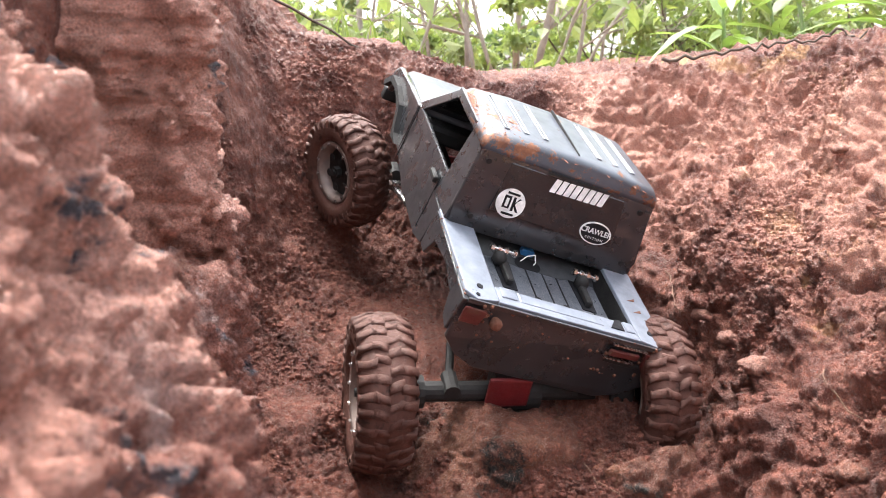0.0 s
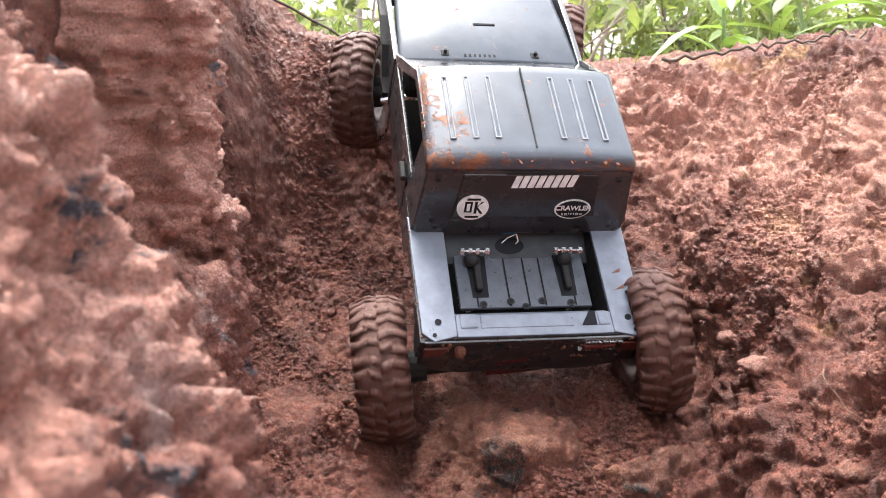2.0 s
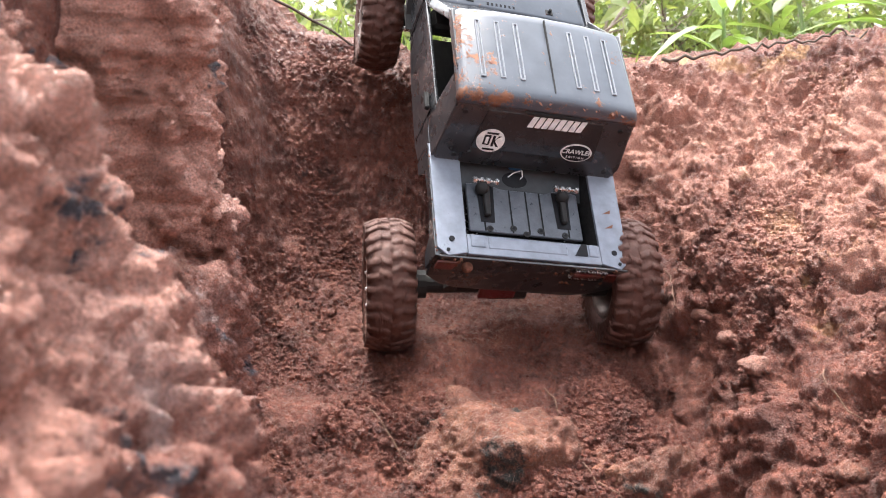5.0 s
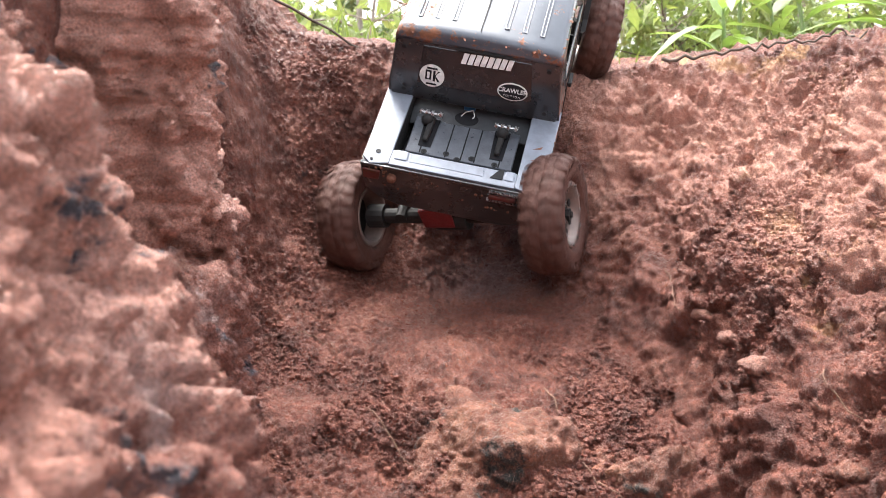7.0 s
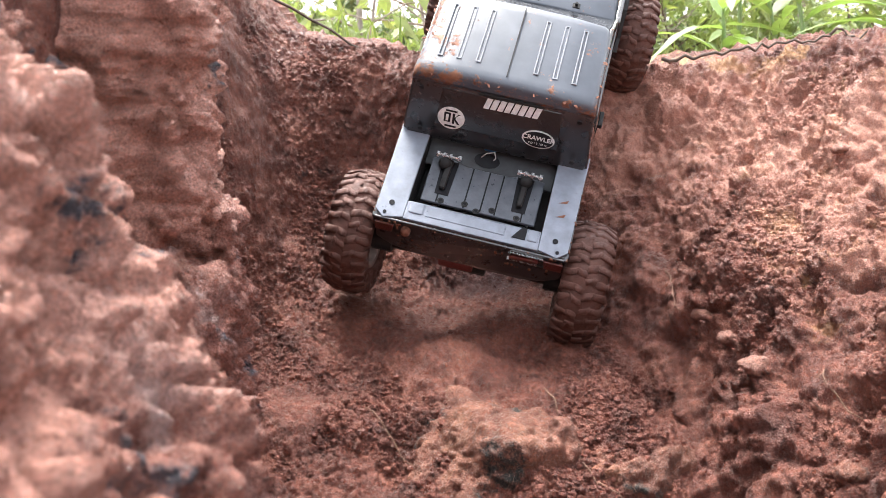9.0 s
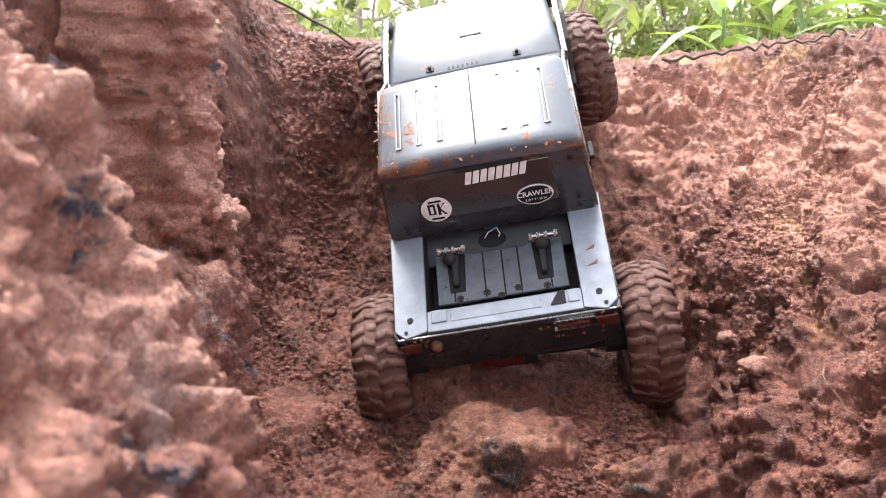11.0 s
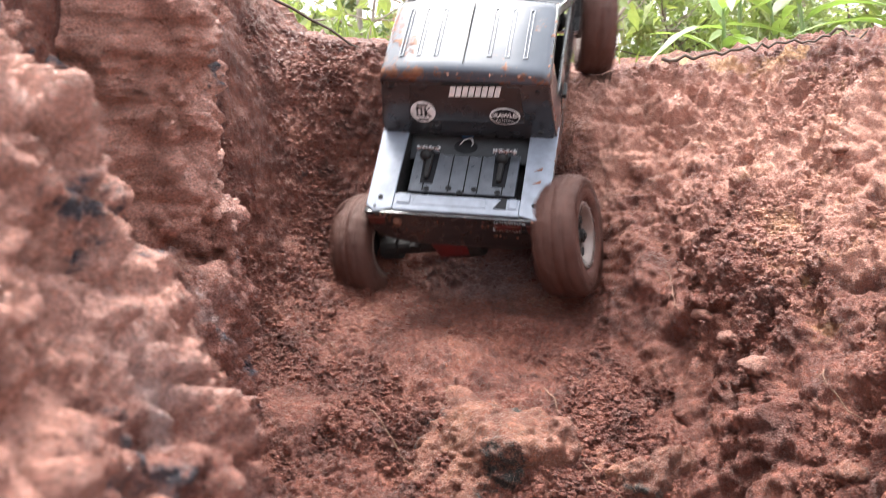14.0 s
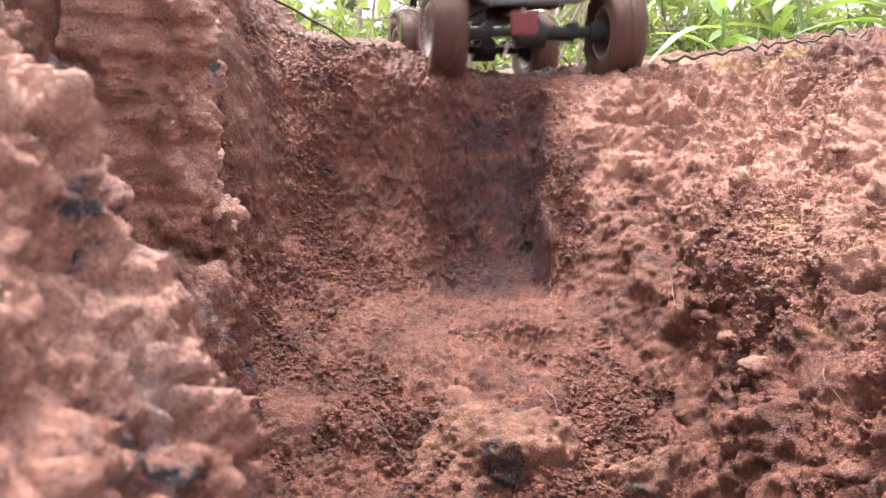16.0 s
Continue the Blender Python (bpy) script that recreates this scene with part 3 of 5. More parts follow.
def crawler():
    car = new("crawler", None)
    car.empty_display_size = 0.05
    tagged(car, "muddy black radio-controlled rock crawler truck climbing the trench", "toy truck")

    # bed: top rails, tailgate, sides
    for s in (-1, 1):
        bm = bmesh.new()
        prism(bm, [(s * 0.0575, 0.004, -0.003), (s * 0.074, 0.0, -0.003), (s * 0.082, 0.007, -0.003), (s * 0.0835, 0.104, -0.003), (s * 0.0575, 0.104, -0.003)], (0, 0, 0.003))
        bevel(bm, 0.0008, 2)
        rail = part("bed_rail", bm, BED, car, "scratched grey bed rail")
        for y, x in ((0.015, 0.0700), (0.003, 0.0735)):
            bm = bmesh.new()
            tube(bm, (s * x, y + 0.002 * (y < 0.01), 0.0001), (s * x, y + 0.002 * (y < 0.01), 0.0007), 0.0024 if y > 0.01 else 0.0015, 12)
            part("screw_hole", bm, INK, rail)
        bm = bmesh.new()
        prism_x(bm, [(0.022, -0.036), (0.109, -0.036), (0.109, -0.003), (0.018, -0.003)], s * 0.0575, s * 0.0595)
        part("bed_wall", bm, BLACK, car)
        # outer side with the rear wheel arch
        bm = bmesh.new()
        prism_x(bm, [(0.001, -0.003), (0.106, -0.003), (0.106, -0.034), (0.094, -0.034), (0.084, -0.016), (0.05, -0.011), (0.024, -0.016), (0.016, -0.03), (0.004, -0.032)], s * 0.0795, s * 0.0835)
        bevel(bm, 0.001, 2)
        part("bed_side", bm, BODY, car)
        # mud crust along the rail edge
        bm = bmesh.new()
        rng = random.Random(5 + s)
        for k in range(14):
            y = rng.uniform(0.0, 0.1) ** 1.0
            r = rng.uniform(0.0005, 0.0012)
            bmesh.ops.create_icosphere(bm, subdivisions=1, radius=r, matrix=Matrix.Translation((s * (0.083 + rng.uniform(-0.0012, 0.0006)), y, rng.uniform(-0.004, 0.0003))))
        part("mud_edge", bm, EDGE_MUD, car, "crusted red mud")["kind"] = "stuff"
    # rear cross rail with a raised step
    bm = bmesh.new()
    prism_x(bm, [(0.003, -0.003), (0.003, 0.0), (0.020, 0.0), (0.026, -0.009), (0.026, -0.013), (0.006, -0.012)], -0.0573, 0.0573)
    bevel(bm, 0.0008, 2)
    part("rear_rail", bm, BED, car, "scratched grey rear rail")
    for x0, x1 in ((-0.0545, -0.042), (0.047, 0.0555)):
        bm = bmesh.new()
        box(bm, x0, x1, 0.0095, 0.0205, -0.006, 0.0009)
        bevel(bm, 0.0012, 2)
        part("corner_block", bm, BED, car)
    bm = bmesh.new()
    prism(bm, [(0.034, 0.0095, 0.0), (0.0455, 0.0095, 0.0), (0.0455, 0.0205, 0.0), (0.041, 0.0205, 0.0)], (0, 0, 0.0007))
    part("notch", bm, INK, car, "dark notch in the rear rail")
    for y in (0.038, 0.052):
        bm = bmesh.new()
        prism(bm, [(0.0655, y, 0.0001), (0.0725, y + 0.0010, 0.0001), (0.0735, y + 0.0045, 0.0001)], (0, 0, 0.0003))
        part("mud_mark", bm, EDGE_MUD, car, "dried mud mark")
    bm = bmesh.new()
    box(bm, -0.040, 0.028, 0.009, 0.0195, -0.004, 0.0004)
    bevel(bm, 0.0006, 1)
    part("bed_step", bm, BED, car)
    # tailgate
    bm = bmesh.new()
    prism(bm, [(-0.0815, 0.003, -0.003), (0.0815, 0.003, -0.003), (0.0815, 0.0, -0.036), (0.068, 0.001, -0.049), (0.050, 0.002, -0.057), (-0.050, 0.002, -0.057), (-0.068, 0.001, -0.049), (-0.0815, 0.0, -0.036)], (0, 0.004, 0))
    bevel(bm, 0.0015, 2)
    gate = part("tailgate", bm, BODY, car, "dull black tailgate")
    bm = bmesh.new()
    prism(bm, [(-0.0805, 0.001, -0.0045), (0.0805, 0.001, -0.0045), (0.0805, 0.001, -0.0008), (-0.0805, 0.001, -0.0008)], (0, -0.0018, 0))
    bevel(bm, 0.0008, 2)
    part("lip", bm, BODY, gate, "mud-worn tailgate lip")
    for s in (-1, 1):
        bm = bmesh.new()
        prism(bm, [(s * 0.064, -0.0005, -0.007), (s * 0.0805, -0.0005, -0.007), (s * 0.0805, -0.0005, -0.019), (s * 0.066, -0.0005, -0.019)], (0, -0.002, 0))
        bevel(bm, 0.0007, 2)
        part("tail_light", bm, LENS, gate, "mud-smeared red tail light")
    bm = bmesh.new()
    prism(bm, [(0.036, -0.0, -0.010), (0.060, -0.0, -0.009), (0.060, -0.0, -0.014), (0.036, -0.0, -0.015)], (0, -0.003, 0))
    bevel(bm, 0.0006, 1)
    part("badge_bar", bm, LENS, gate, "mud-smeared red bar")
    for x0, x1, z in ((0.036, 0.064, -0.0055), (0.034, 0.060, -0.0178)):
        bm = bmesh.new()
        box(bm, x0, x1, -0.0022, 0.001, z - 0.0007, z + 0.0007)
        part("trim_strip", bm, STEEL, gate, "worn bright strip")
    bm = bmesh.new()
    box(bm, 0.036, 0.066, -0.0015, 0.001, -0.022, -0.0185)
    bevel(bm, 0.0006, 1)
    part("gate_handle", bm, BLACK, gate)
    bm = bmesh.new()
    bmesh.ops.create_icosphere(bm, subdivisions=2, radius=0.0046, matrix=Matrix.Translation((-0.054, -0.001, -0.015)))
    for v in bm.verts:
        v.co += Vector((0, -0.0015 * noise.noise(v.co * 400), 0.001 * noise.noise(v.co * 350)))
    part("mud_clot", bm, EDGE_MUD, gate, "clot of red mud")
    bm = bmesh.new()
    rng = random.Random(17)
    for k in range(60):
        x = rng.choice((rng.uniform(-0.08, -0.06), rng.uniform(0.03, 0.08), rng.uniform(-0.08, 0.08)))
        z = rng.choice((-0.003, -0.012, -0.03)) + rng.uniform(-0.006, 0.003)
        if abs(x) > 0.055 and z < -0.03:
            continue
        bmesh.ops.create_icosphere(bm, subdivisions=1, radius=rng.uniform(0.0005, 0.0016), matrix=Matrix.Translation((x, 0.0015 if z < -0.004 else -0.001, z)))
    part("mud_spatter", bm, EDGE_MUD, gate, "spots of red mud")["kind"] = "stuff"

    # bed floor plate with its ribs, slots and screws
    bm = bmesh.new()
    prism(bm, [(-0.046, 0.027, -0.022), (0.046, 0.027, -0.022), (0.046, 0.072, -0.022), (0.030, 0.074, -0.022), (0.018, 0.0695, -0.022), (-0.018, 0.0695, -0.022), (-0.030, 0.074, -0.022), (-0.046, 0.072, -0.022)], (0, 0, 0.003))
    bevel(bm, 0.0006, 1)
    plate = part("bed_plate", bm, PLATE, car, "ribbed dark grained plate")
    plate.location, plate.scale = (0, 0.004, 0.008), (1.09, 1, 1)
    for x in (-0.0335, -0.0115, 0.002, 0.0135, 0.0345):
        bm = bmesh.new()
        box(bm, x - 0.0006, x + 0.0006, 0.028, 0.069, -0.0192, -0.0187)
        part("groove", bm, INK, plate)
    for x, y in ((-0.030, 0.030), (-0.011, 0.032), (-0.001, 0.0275), (0.011, 0.032), (0.031, 0.030)):
        bm = bmesh.new()
        tube(bm, (x, y, -0.0192), (x, y, -0.0182), 0.0027, 14)
        screw = part("screw", bm, BLACK, plate, "black socket screw")
        bm = bmesh.new()
        tube(bm, (x, y, -0.0183), (x, y, -0.0179), 0.0015, 6)
        part("screw_socket", bm, INK, screw)
    for s in (-1, 1):
        bm = bmesh.new()
        cx = s * 0.031
        prism(bm, [(cx - 0.0055, 0.036, -0.0193), (cx + 0.0055, 0.036, -0.0193), (cx + 0.0068, 0.071, -0.0193), (cx - 0.0068, 0.071, -0.0193)], (0, 0, 0.0009))
        part("slot", bm, INK, plate)
        arm = bmesh.new()
        prism(arm, [(cx - 0.0030, 0.040, -0.0185), (cx + 0.0018, 0.040, -0.0185), (cx + 0.0030, 0.070, -0.0185), (cx - 0.0030, 0.070, -0.0185)], (0, 0, 0.005))
        bevel(arm, 0.0009, 1)
        mount = part("shock_mount", arm, BLACK, car, "black shock mount")
        mount.location = (s * 0.003, 0.004, 0.008)
        bm = bmesh.new()
        x0 = cx - 0.0125 if s < 0 else cx + 0.004 - 0.0125
        tube(bm, (x0, 0.070, -0.0095), (x0 + 0.022, 0.0695, -0.0095), 0.0014, 10)
        for dx in (0.0, 0.006, 0.0115, 0.019):
            tube(bm, (x0 + dx, 0.070, -0.0095), (x0 + dx + 0.0026, 0.0697, -0.0095), 0.0027, 6)
        part("pivot_bolt", bm, STEEL, mount, "bright steel bolt with nuts")
        bm = bmesh.new()
        bmesh.ops.create_uvsphere(bm, u_segments=14, v_segments=10, radius=0.0058, matrix=Matrix.Translation((x0 + 0.0085, 0.0650, -0.0140)))
        part("ball_end", bm, BLACK, mount, "", True)
    # void behind the plate
    bm = bmesh.new()
    box(bm, -0.0573, 0.0573, 0.024, 0.13, -0.036, -0.033)
    part("bed_pan", bm, BLACK, car)
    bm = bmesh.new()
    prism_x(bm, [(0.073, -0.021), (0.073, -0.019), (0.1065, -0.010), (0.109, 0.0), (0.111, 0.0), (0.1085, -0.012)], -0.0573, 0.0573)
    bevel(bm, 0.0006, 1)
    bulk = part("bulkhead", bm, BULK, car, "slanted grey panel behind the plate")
    bm = bmesh.new()
    disc(bm, (-0.004, 0.087, -0.0152), (0.0115, 0, 0), (0, 0.0066, 0.00177), 0.0004, 28)
    part("bulkhead_hole", bm, INK, bulk)
    bm = bmesh.new()
    pts = [Vector((-0.012, 0.088, -0.017)), Vector((-0.006, 0.091, -0.010)), Vector((0.001, 0.093, -0.008)), Vector((0.003, 0.090, -0.013)), Vector((-0.002, 0.086, -0.018))]
    for a, b in zip(pts, pts[1:]):
        tube(bm, a, b, 0.0005, 6)
    part("wire", bm, WHITE, car, "thin white wire")
    bm = bmesh.new()
    box(bm, -0.009, 0.002, 0.096, 0.102, -0.017, -0.008)
    bevel(bm, 0.0008, 1)
    part("connector", bm, BLUE, car, "blue plug")

    # cab
    cab_back = [(-0.079, 0.090, -0.003), (0.079, 0.090, -0.003), (0.0815, 0.0895, 0.012), (0.0755, 0.1045, 0.060), (-0.0755, 0.1045, 0.060), (-0.0815, 0.0895, 0.012)]
    bm = bmesh.new()
    prism(bm, cab_back, (0, 0.006, 0))
    bevel(bm, 0.0025, 3)
    back = part("cab_back", bm, BODY, car, "smooth black rear panel with stickers", True)
    # recessed rear window, dark
    bm = bmesh.new()

    def on_back(x, z, out=0.0):
        t = (z - 0.012) / 0.048
        return Vector((x, 0.0895 + 0.015 * t - out, z))

    prism(bm, [on_back(-0.054, 0.018, 0.0004), on_back(0.054, 0.018, 0.0004), on_back(0.050, 0.054, 0.0004), on_back(-0.050, 0.054, 0.0004)], (0, 0.002, 0))
    bevel(bm, 0.0004, 1)
    part("rear_window", bm, GLASS_DARK, back, "dark rear screen")
    uz = (on_back(0, 0.06) - on_back(0, 0.012)).normalized()
    sticker_letters(back, on_back(-0.015, 0.0435, 0.0008), (0.0059, 0, 0.0002), uz * 0.0105, 8)
    bm = bmesh.new()
    disc(bm, on_back(-0.040, 0.027, 0.0008), (0.0118, 0, 0), uz * 0.0112, 0.0004, 40)
    st = part("round_sticker", bm, WHITE, back, "round white sticker with black mark")
    for pts in (((-0.0062, -0.004), (-0.0005, 0.0055)), ((0.0012, -0.005), (0.0032, 0.0055))):
        bm = bmesh.new()
        (a0, b0), (a1, b1) = pts
        c = on_back(-0.040, 0.027, 0.0012)
        prism(bm, [c + Vector((a, 0, 0)) + uz * b for a, b in ((a0, b0), (a1, b0), (a1, b1), (a0, b1))], (0, -0.0003, 0))
        part("mark", bm, INK, st)
    for a, b in ((0.0032, 0.0055), (0.0032, -0.005)):
        bm = bmesh.new()
        c = on_back(-0.040, 0.027, 0.0012)
        prism(bm, [c + Vector((x, 0, 0)) + uz * z for x, z in ((0.003, 0.0012), (0.003, -0.0012), (0.0058, b - 0.0002), (0.0079, b))], (0, -0.0003, 0))
        part("mark", bm, INK, st)
    bm = bmesh.new()
    c = on_back(-0.040, 0.027, 0.0015)
    prism(bm, [c + Vector((x, 0, 0)) + uz * z for x, z in ((-0.0045, -0.0025), (-0.0022, -0.0025), (-0.0022, 0.0038), (-0.0045, 0.0038))], (0, -0.0003, 0))
    part("mark", bm, WHITE, st)
    for b in (-0.0078, 0.0078):
        bm = bmesh.new()
        prism(bm, [c + Vector((x, 0, 0)) + uz * z for x, z in ((-0.005, b - 0.0008), (0.005, b - 0.0008), (0.005, b + 0.0008), (-0.005, b + 0.0008))], (0, -0.0003, 0))
        part("mark", bm, INK, st)
    c = on_back(0.036, 0.0255, 0.0008)
    for name, rx, rz, mat, off in (("oval_sticker", 0.0140, 0.0088, WHITE, 0.0), ("oval_inner", 0.0128, 0.0077, INK, 0.0004)):
        bm = bmesh.new()
        disc(bm, c + Vector((0, -off, 0)), (rx, 0, 0), uz * rz, 0.0004, 40)
        ob = part(name, bm, mat, back if off == 0 else ov, "black oval sticker with white rim and lettering" if off == 0 else "")
        ov = ob if off == 0 else ov
    for text, size, dz in (("CRAWLER", 0.0060, 0.0003), ("EDITION", 0.0028, -0.0042)):
        cu = bpy.data.curves.new("lettering", "FONT")
        cu.body, cu.size, cu.align_x, cu.extrude = text, size, "CENTER", 0.0001
        if size < 0.005:
            cu.space_character = 1.6
        else:
            cu.offset = 0.00012
        tmp = bpy.data.objects.new("lettering", cu)
        scene.collection.objects.link(tmp)
        bpy.context.view_layer.update()
        me = bpy.data.meshes.new_from_object(tmp.evaluated_get(bpy.context.evaluated_depsgraph_get()))
        bpy.data.objects.remove(tmp)
        tilt = math.atan2(0.015, 0.048)
        me.transform(Matrix.Translation(c + Vector((0, -0.0010, 0)) + uz * (dz - 0.0006)) @ Matrix.Rotation(math.pi / 2 - tilt, 4, "X"))
        me.materials.clear()
        me.materials.append(WHITE)
        ob = new("lettering", me)
        ob.parent = ov
    for x, z in ((-0.068, 0.050), (0.066, 0.050), (-0.066, 0.010), (0.068, 0.010)):
        bm = bmesh.new()
        q = on_back(x, z, 0.0)
        tube(bm, q, q + Vector((0, -0.0012, 0)), 0.0022, 10)
        part("body_screw", bm, BLACK, back)
    bm = bmesh.new()
    prism(bm, [on_back(-0.020, 0.0555, 0.0003), on_back(0.032, 0.0555, 0.0003), on_back(0.032, 0.0572, 0.0003), on_back(-0.020, 0.0572, 0.0003)], (0, -0.0016, 0))
    part("third_light", bm, BLACK, back)

    # roof: a shallow crowned panel
    bm = bmesh.new()
    sec = [(-0.0775, 0.058), (-0.0755, 0.0645), (-0.071, 0.0685), (-0.04, 0.0715), (0.0, 0.0725), (0.04, 0.0715), (0.071, 0.0685), (0.0755, 0.0645), (0.0775, 0.058)]
    rings = []
    for y, dz, k in ((0.1035, -0.004, 0.99), (0.106, -0.0012, 1.0), (0.110, -0.0002, 1.0), (0.115, 0.0, 1.0), (0.15, -0.0008, 0.99), (0.185, -0.0018, 0.978), (0.191, -0.0026, 0.975), (0.196, -0.0055, 0.97), (0.198, -0.009, 0.965)):
        rings.append([bm.verts.new((x * k, y, max(0.0555, z + dz))) for x, z in sec])
    for A, B in zip(rings, rings[1:]):
        for i in range(len(sec) - 1):
            bm.faces.new((A[i], A[i + 1], B[i + 1], B[i]))
    bm.faces.new(rings[0])
    bm.faces.new(rings[-1][::-1])
    bm.faces.new([r[0] for r in rings] + [r[-1] for r in rings[::-1]])
    roof = part("roof", bm, ROOF, car, "slate roof streaked with red mud", True)
    for x in (-0.058, -0.042, -0.026, 0.022, 0.038, 0.054):
        bm = bmesh.new()
        z = 0.0735 - 0.0026 * (abs(x) / 0.06) ** 2
        for dx in (-0.0016, 0.0016):
            prism(bm, [(x + dx - 0.0006, y, zz) for y, zz in ((0.122, z - 0.0035), (0.180, z - 0.006), (0.180, z - 0.0018), (0.15, z - 0.0009), (0.122, z - 0.0003))], (0.0012, 0, 0))
        box(bm, x - 0.0022, x + 0.0022, 0.1208, 0.1225, z - 0.0035, z - 0.0003)
        box(bm, x - 0.0022, x + 0.0022, 0.1795, 0.181, z - 0.006, z - 0.0018)
        bevel(bm, 0.0003, 1)
        part("roof_rib", bm, RIB, roof, "raised rib worn pale")
    bm = bmesh.new()
    box(bm, -0.0004, 0.0004, 0.112, 0.188, 0.071, 0.0734)
    part("roof_seam", bm, BLACK, roof)
    rng = random.Random(23)
    bm = bmesh.new()
    for k in range(110):
        e = rng.random()
        if e < 0.45:
            x, y, z = rng.uniform(-0.075, 0.075), 0.1045 + rng.uniform(-0.002, 0.004), 0.0655
            z = 0.0695 - 0.005 * (abs(x) / 0.075) ** 4 - 0.0005
        elif e < 0.75:
            x, y, z = -0.0745 + rng.uniform(-0.002, 0.003), rng.uniform(0.105, 0.195), 0.066
        elif e < 0.85:
            x, y, z = 0.0745 + rng.uniform(-0.002, 0.002), rng.uniform(0.105, 0.195), 0.066
        else:
            x, y, z = rng.uniform(-0.07, -0.035), rng.uniform(0.108, 0.15), 0.0705
        r = rng.uniform(0.0003, 0.0011)
        bmesh.ops.create_icosphere(bm, subdivisions=1, radius=r, matrix=Matrix.Translation((x, y, z - 0.3 * r)) @ Matrix.Rotation(rng.uniform(0, 3), 4, "Z") @ Matrix.Diagonal((rng.uniform(0.8, 3.0), 1.2, 0.35, 1)))
    part("mud_edge", bm, EDGE_MUD, roof, "crusted red mud")["kind"] = "stuff"

    # cab sides with window openings, doors
    for s in (-1, 1):
        def side(name, yz, x_low=0.0825, x_top=0.0760, mat=BODY, th=0.003, label="", bev=0.0008, own=None):
            bm = bmesh.new()
            pts = [(s * lerp(x_low, x_top, min(1, max(0, (z - 0.0) / 0.06))), y, z) for y, z in yz]
            prism(bm, pts, (-s * th, 0, 0))
            if bev:
                bevel(bm, bev, 2)
            return part(name, bm, mat, own or car, label)

        side("rear_pillar", [(0.092, 0.0), (0.131, 0.0), (0.131, 0.018), (0.134, 0.056), (0.134, 0.062), (0.106, 0.062), (0.0925, 0.014)])
        side("top_rail", [(0.134, 0.0555), (0.190, 0.0545), (0.198, 0.056), (0.196, 0.062), (0.134, 0.063)])
        side("windscreen_pillar", [(0.190, 0.0545), (0.199, 0.0575), (0.258, 0.0145), (0.243, 0.0145)])
        door = side("door", [(0.131, 0.018), (0.228, 0.0155), (0.252, 0.0145), (0.252, -0.034), (0.200, -0.042), (0.131, -0.042), (0.110, -0.036), (0.106, -0.002), (0.131, 0.0)], bev=0.001)
        bm = bmesh.new()
        box(bm, s * 0.0825, s * 0.0865, 0.134, 0.150, 0.004, 0.009)
        bevel(bm, 0.0008, 1)
        part("door_handle", bm, BLACK, door, "black door handle")
        for y in (0.132, 0.247):
            bm = bmesh.new()
            box(bm, s * 0.0822, s * 0.0829, y - 0.0005, y + 0.0005, -0.036, 0.012)
            part("door_gap", bm, INK, door)
        # fender over the front wheel
        bm = bmesh.new()
        prism_x(bm, [(0.252, 0.0135), (0.30, 0.011), (0.352, 0.006), (0.366, -0.004), (0.366, -0.022), (0.358, -0.024), (0.348, -0.012), (0.320, -0.008), (0.292, -0.014), (0.272, -0.034), (0.252, -0.034)], s * 0.0825, s * 0.0775)
        bevel(bm, 0.0012, 2)
        part("fender", bm, BODY, car)
        bm = bmesh.new()
        prism_x(bm, [(0.255, -0.030), (0.275, -0.032), (0.294, -0.012), (0.320, -0.006), (0.346, -0.009), (0.364, -0.022), (0.368, -0.018), (0.348, -0.003), (0.320, -0.001), (0.290, -0.007), (0.270, -0.026)], s * 0.082, s * 0.0875)
        part("fender_flare", bm, BLACK, car)
    # windscreen and interior
    bm = bmesh.new()
    prism(bm, [(-0.072, 0.197, 0.0555), (0.072, 0.197, 0.0555), (0.077, 0.252, 0.0145), (-0.077, 0.252, 0.0145)], (0, -0.001, -0.001))
    part("windscreen", bm, GLASS_DARK, car, "dark windscreen")
    bm = bmesh.new()
    box(bm, -0.078, 0.078, 0.11, 0.25, -0.036, -0.033)
    part("cab_floor", bm, BLACK, car)
    bm = bmesh.new()
    box(bm, -0.074, 0.074, 0.225, 0.248, -0.005, 0.010)
    bevel(bm, 0.003, 1)
    part("dashboard", bm, BLACK, car)
    # hood
    bm = bmesh.new()
    sec = [(-0.079, 0.006), (-0.078, 0.0115), (-0.073, 0.0142), (-0.035, 0.0155), (0.0, 0.016), (0.035, 0.0155), (0.073, 0.0142), (0.078, 0.0115), (0.079, 0.006)]
    rings = []
    for y, dz, k in ((0.2515, -0.001, 1.0), (0.254, 0.0, 1.0), (0.30, -0.0025, 0.965), (0.345, -0.007, 0.93), (0.358, -0.010, 0.91), (0.366, -0.018, 0.89), (0.367, -0.026, 0.88)):
        rings.append([bm.verts.new((x * k, y, z + dz)) for x, z in sec])
    for A, B in zip(rings, rings[1:]):
        for i in range(len(sec) - 1):
            bm.faces.new((A[i], A[i + 1], B[i + 1], B[i]))
    bm.faces.new([r[0] for r in rings] + [r[-1] for r in rings[::-1]])
    bm.faces.new(rings[0])
    bm.faces.new(rings[-1][::-1])
    hood = part("hood", bm, ROOF, car, "slate hood flecked with mud", True)
    for x in (-0.039, 0.039):
        bm = bmesh.new()
        box(bm, x - 0.0035, x + 0.0035, 0.2565, 0.2625, 0.0148, 0.0160)
        tube(bm, (x, 0.2595, 0.016), (x, 0.2595, 0.0195), 0.0016, 8)
        bevel(bm, 0.0004, 1)
        part("hood_pin", bm, BLACK, hood, "black hood pin")
    bm = bmesh.new()
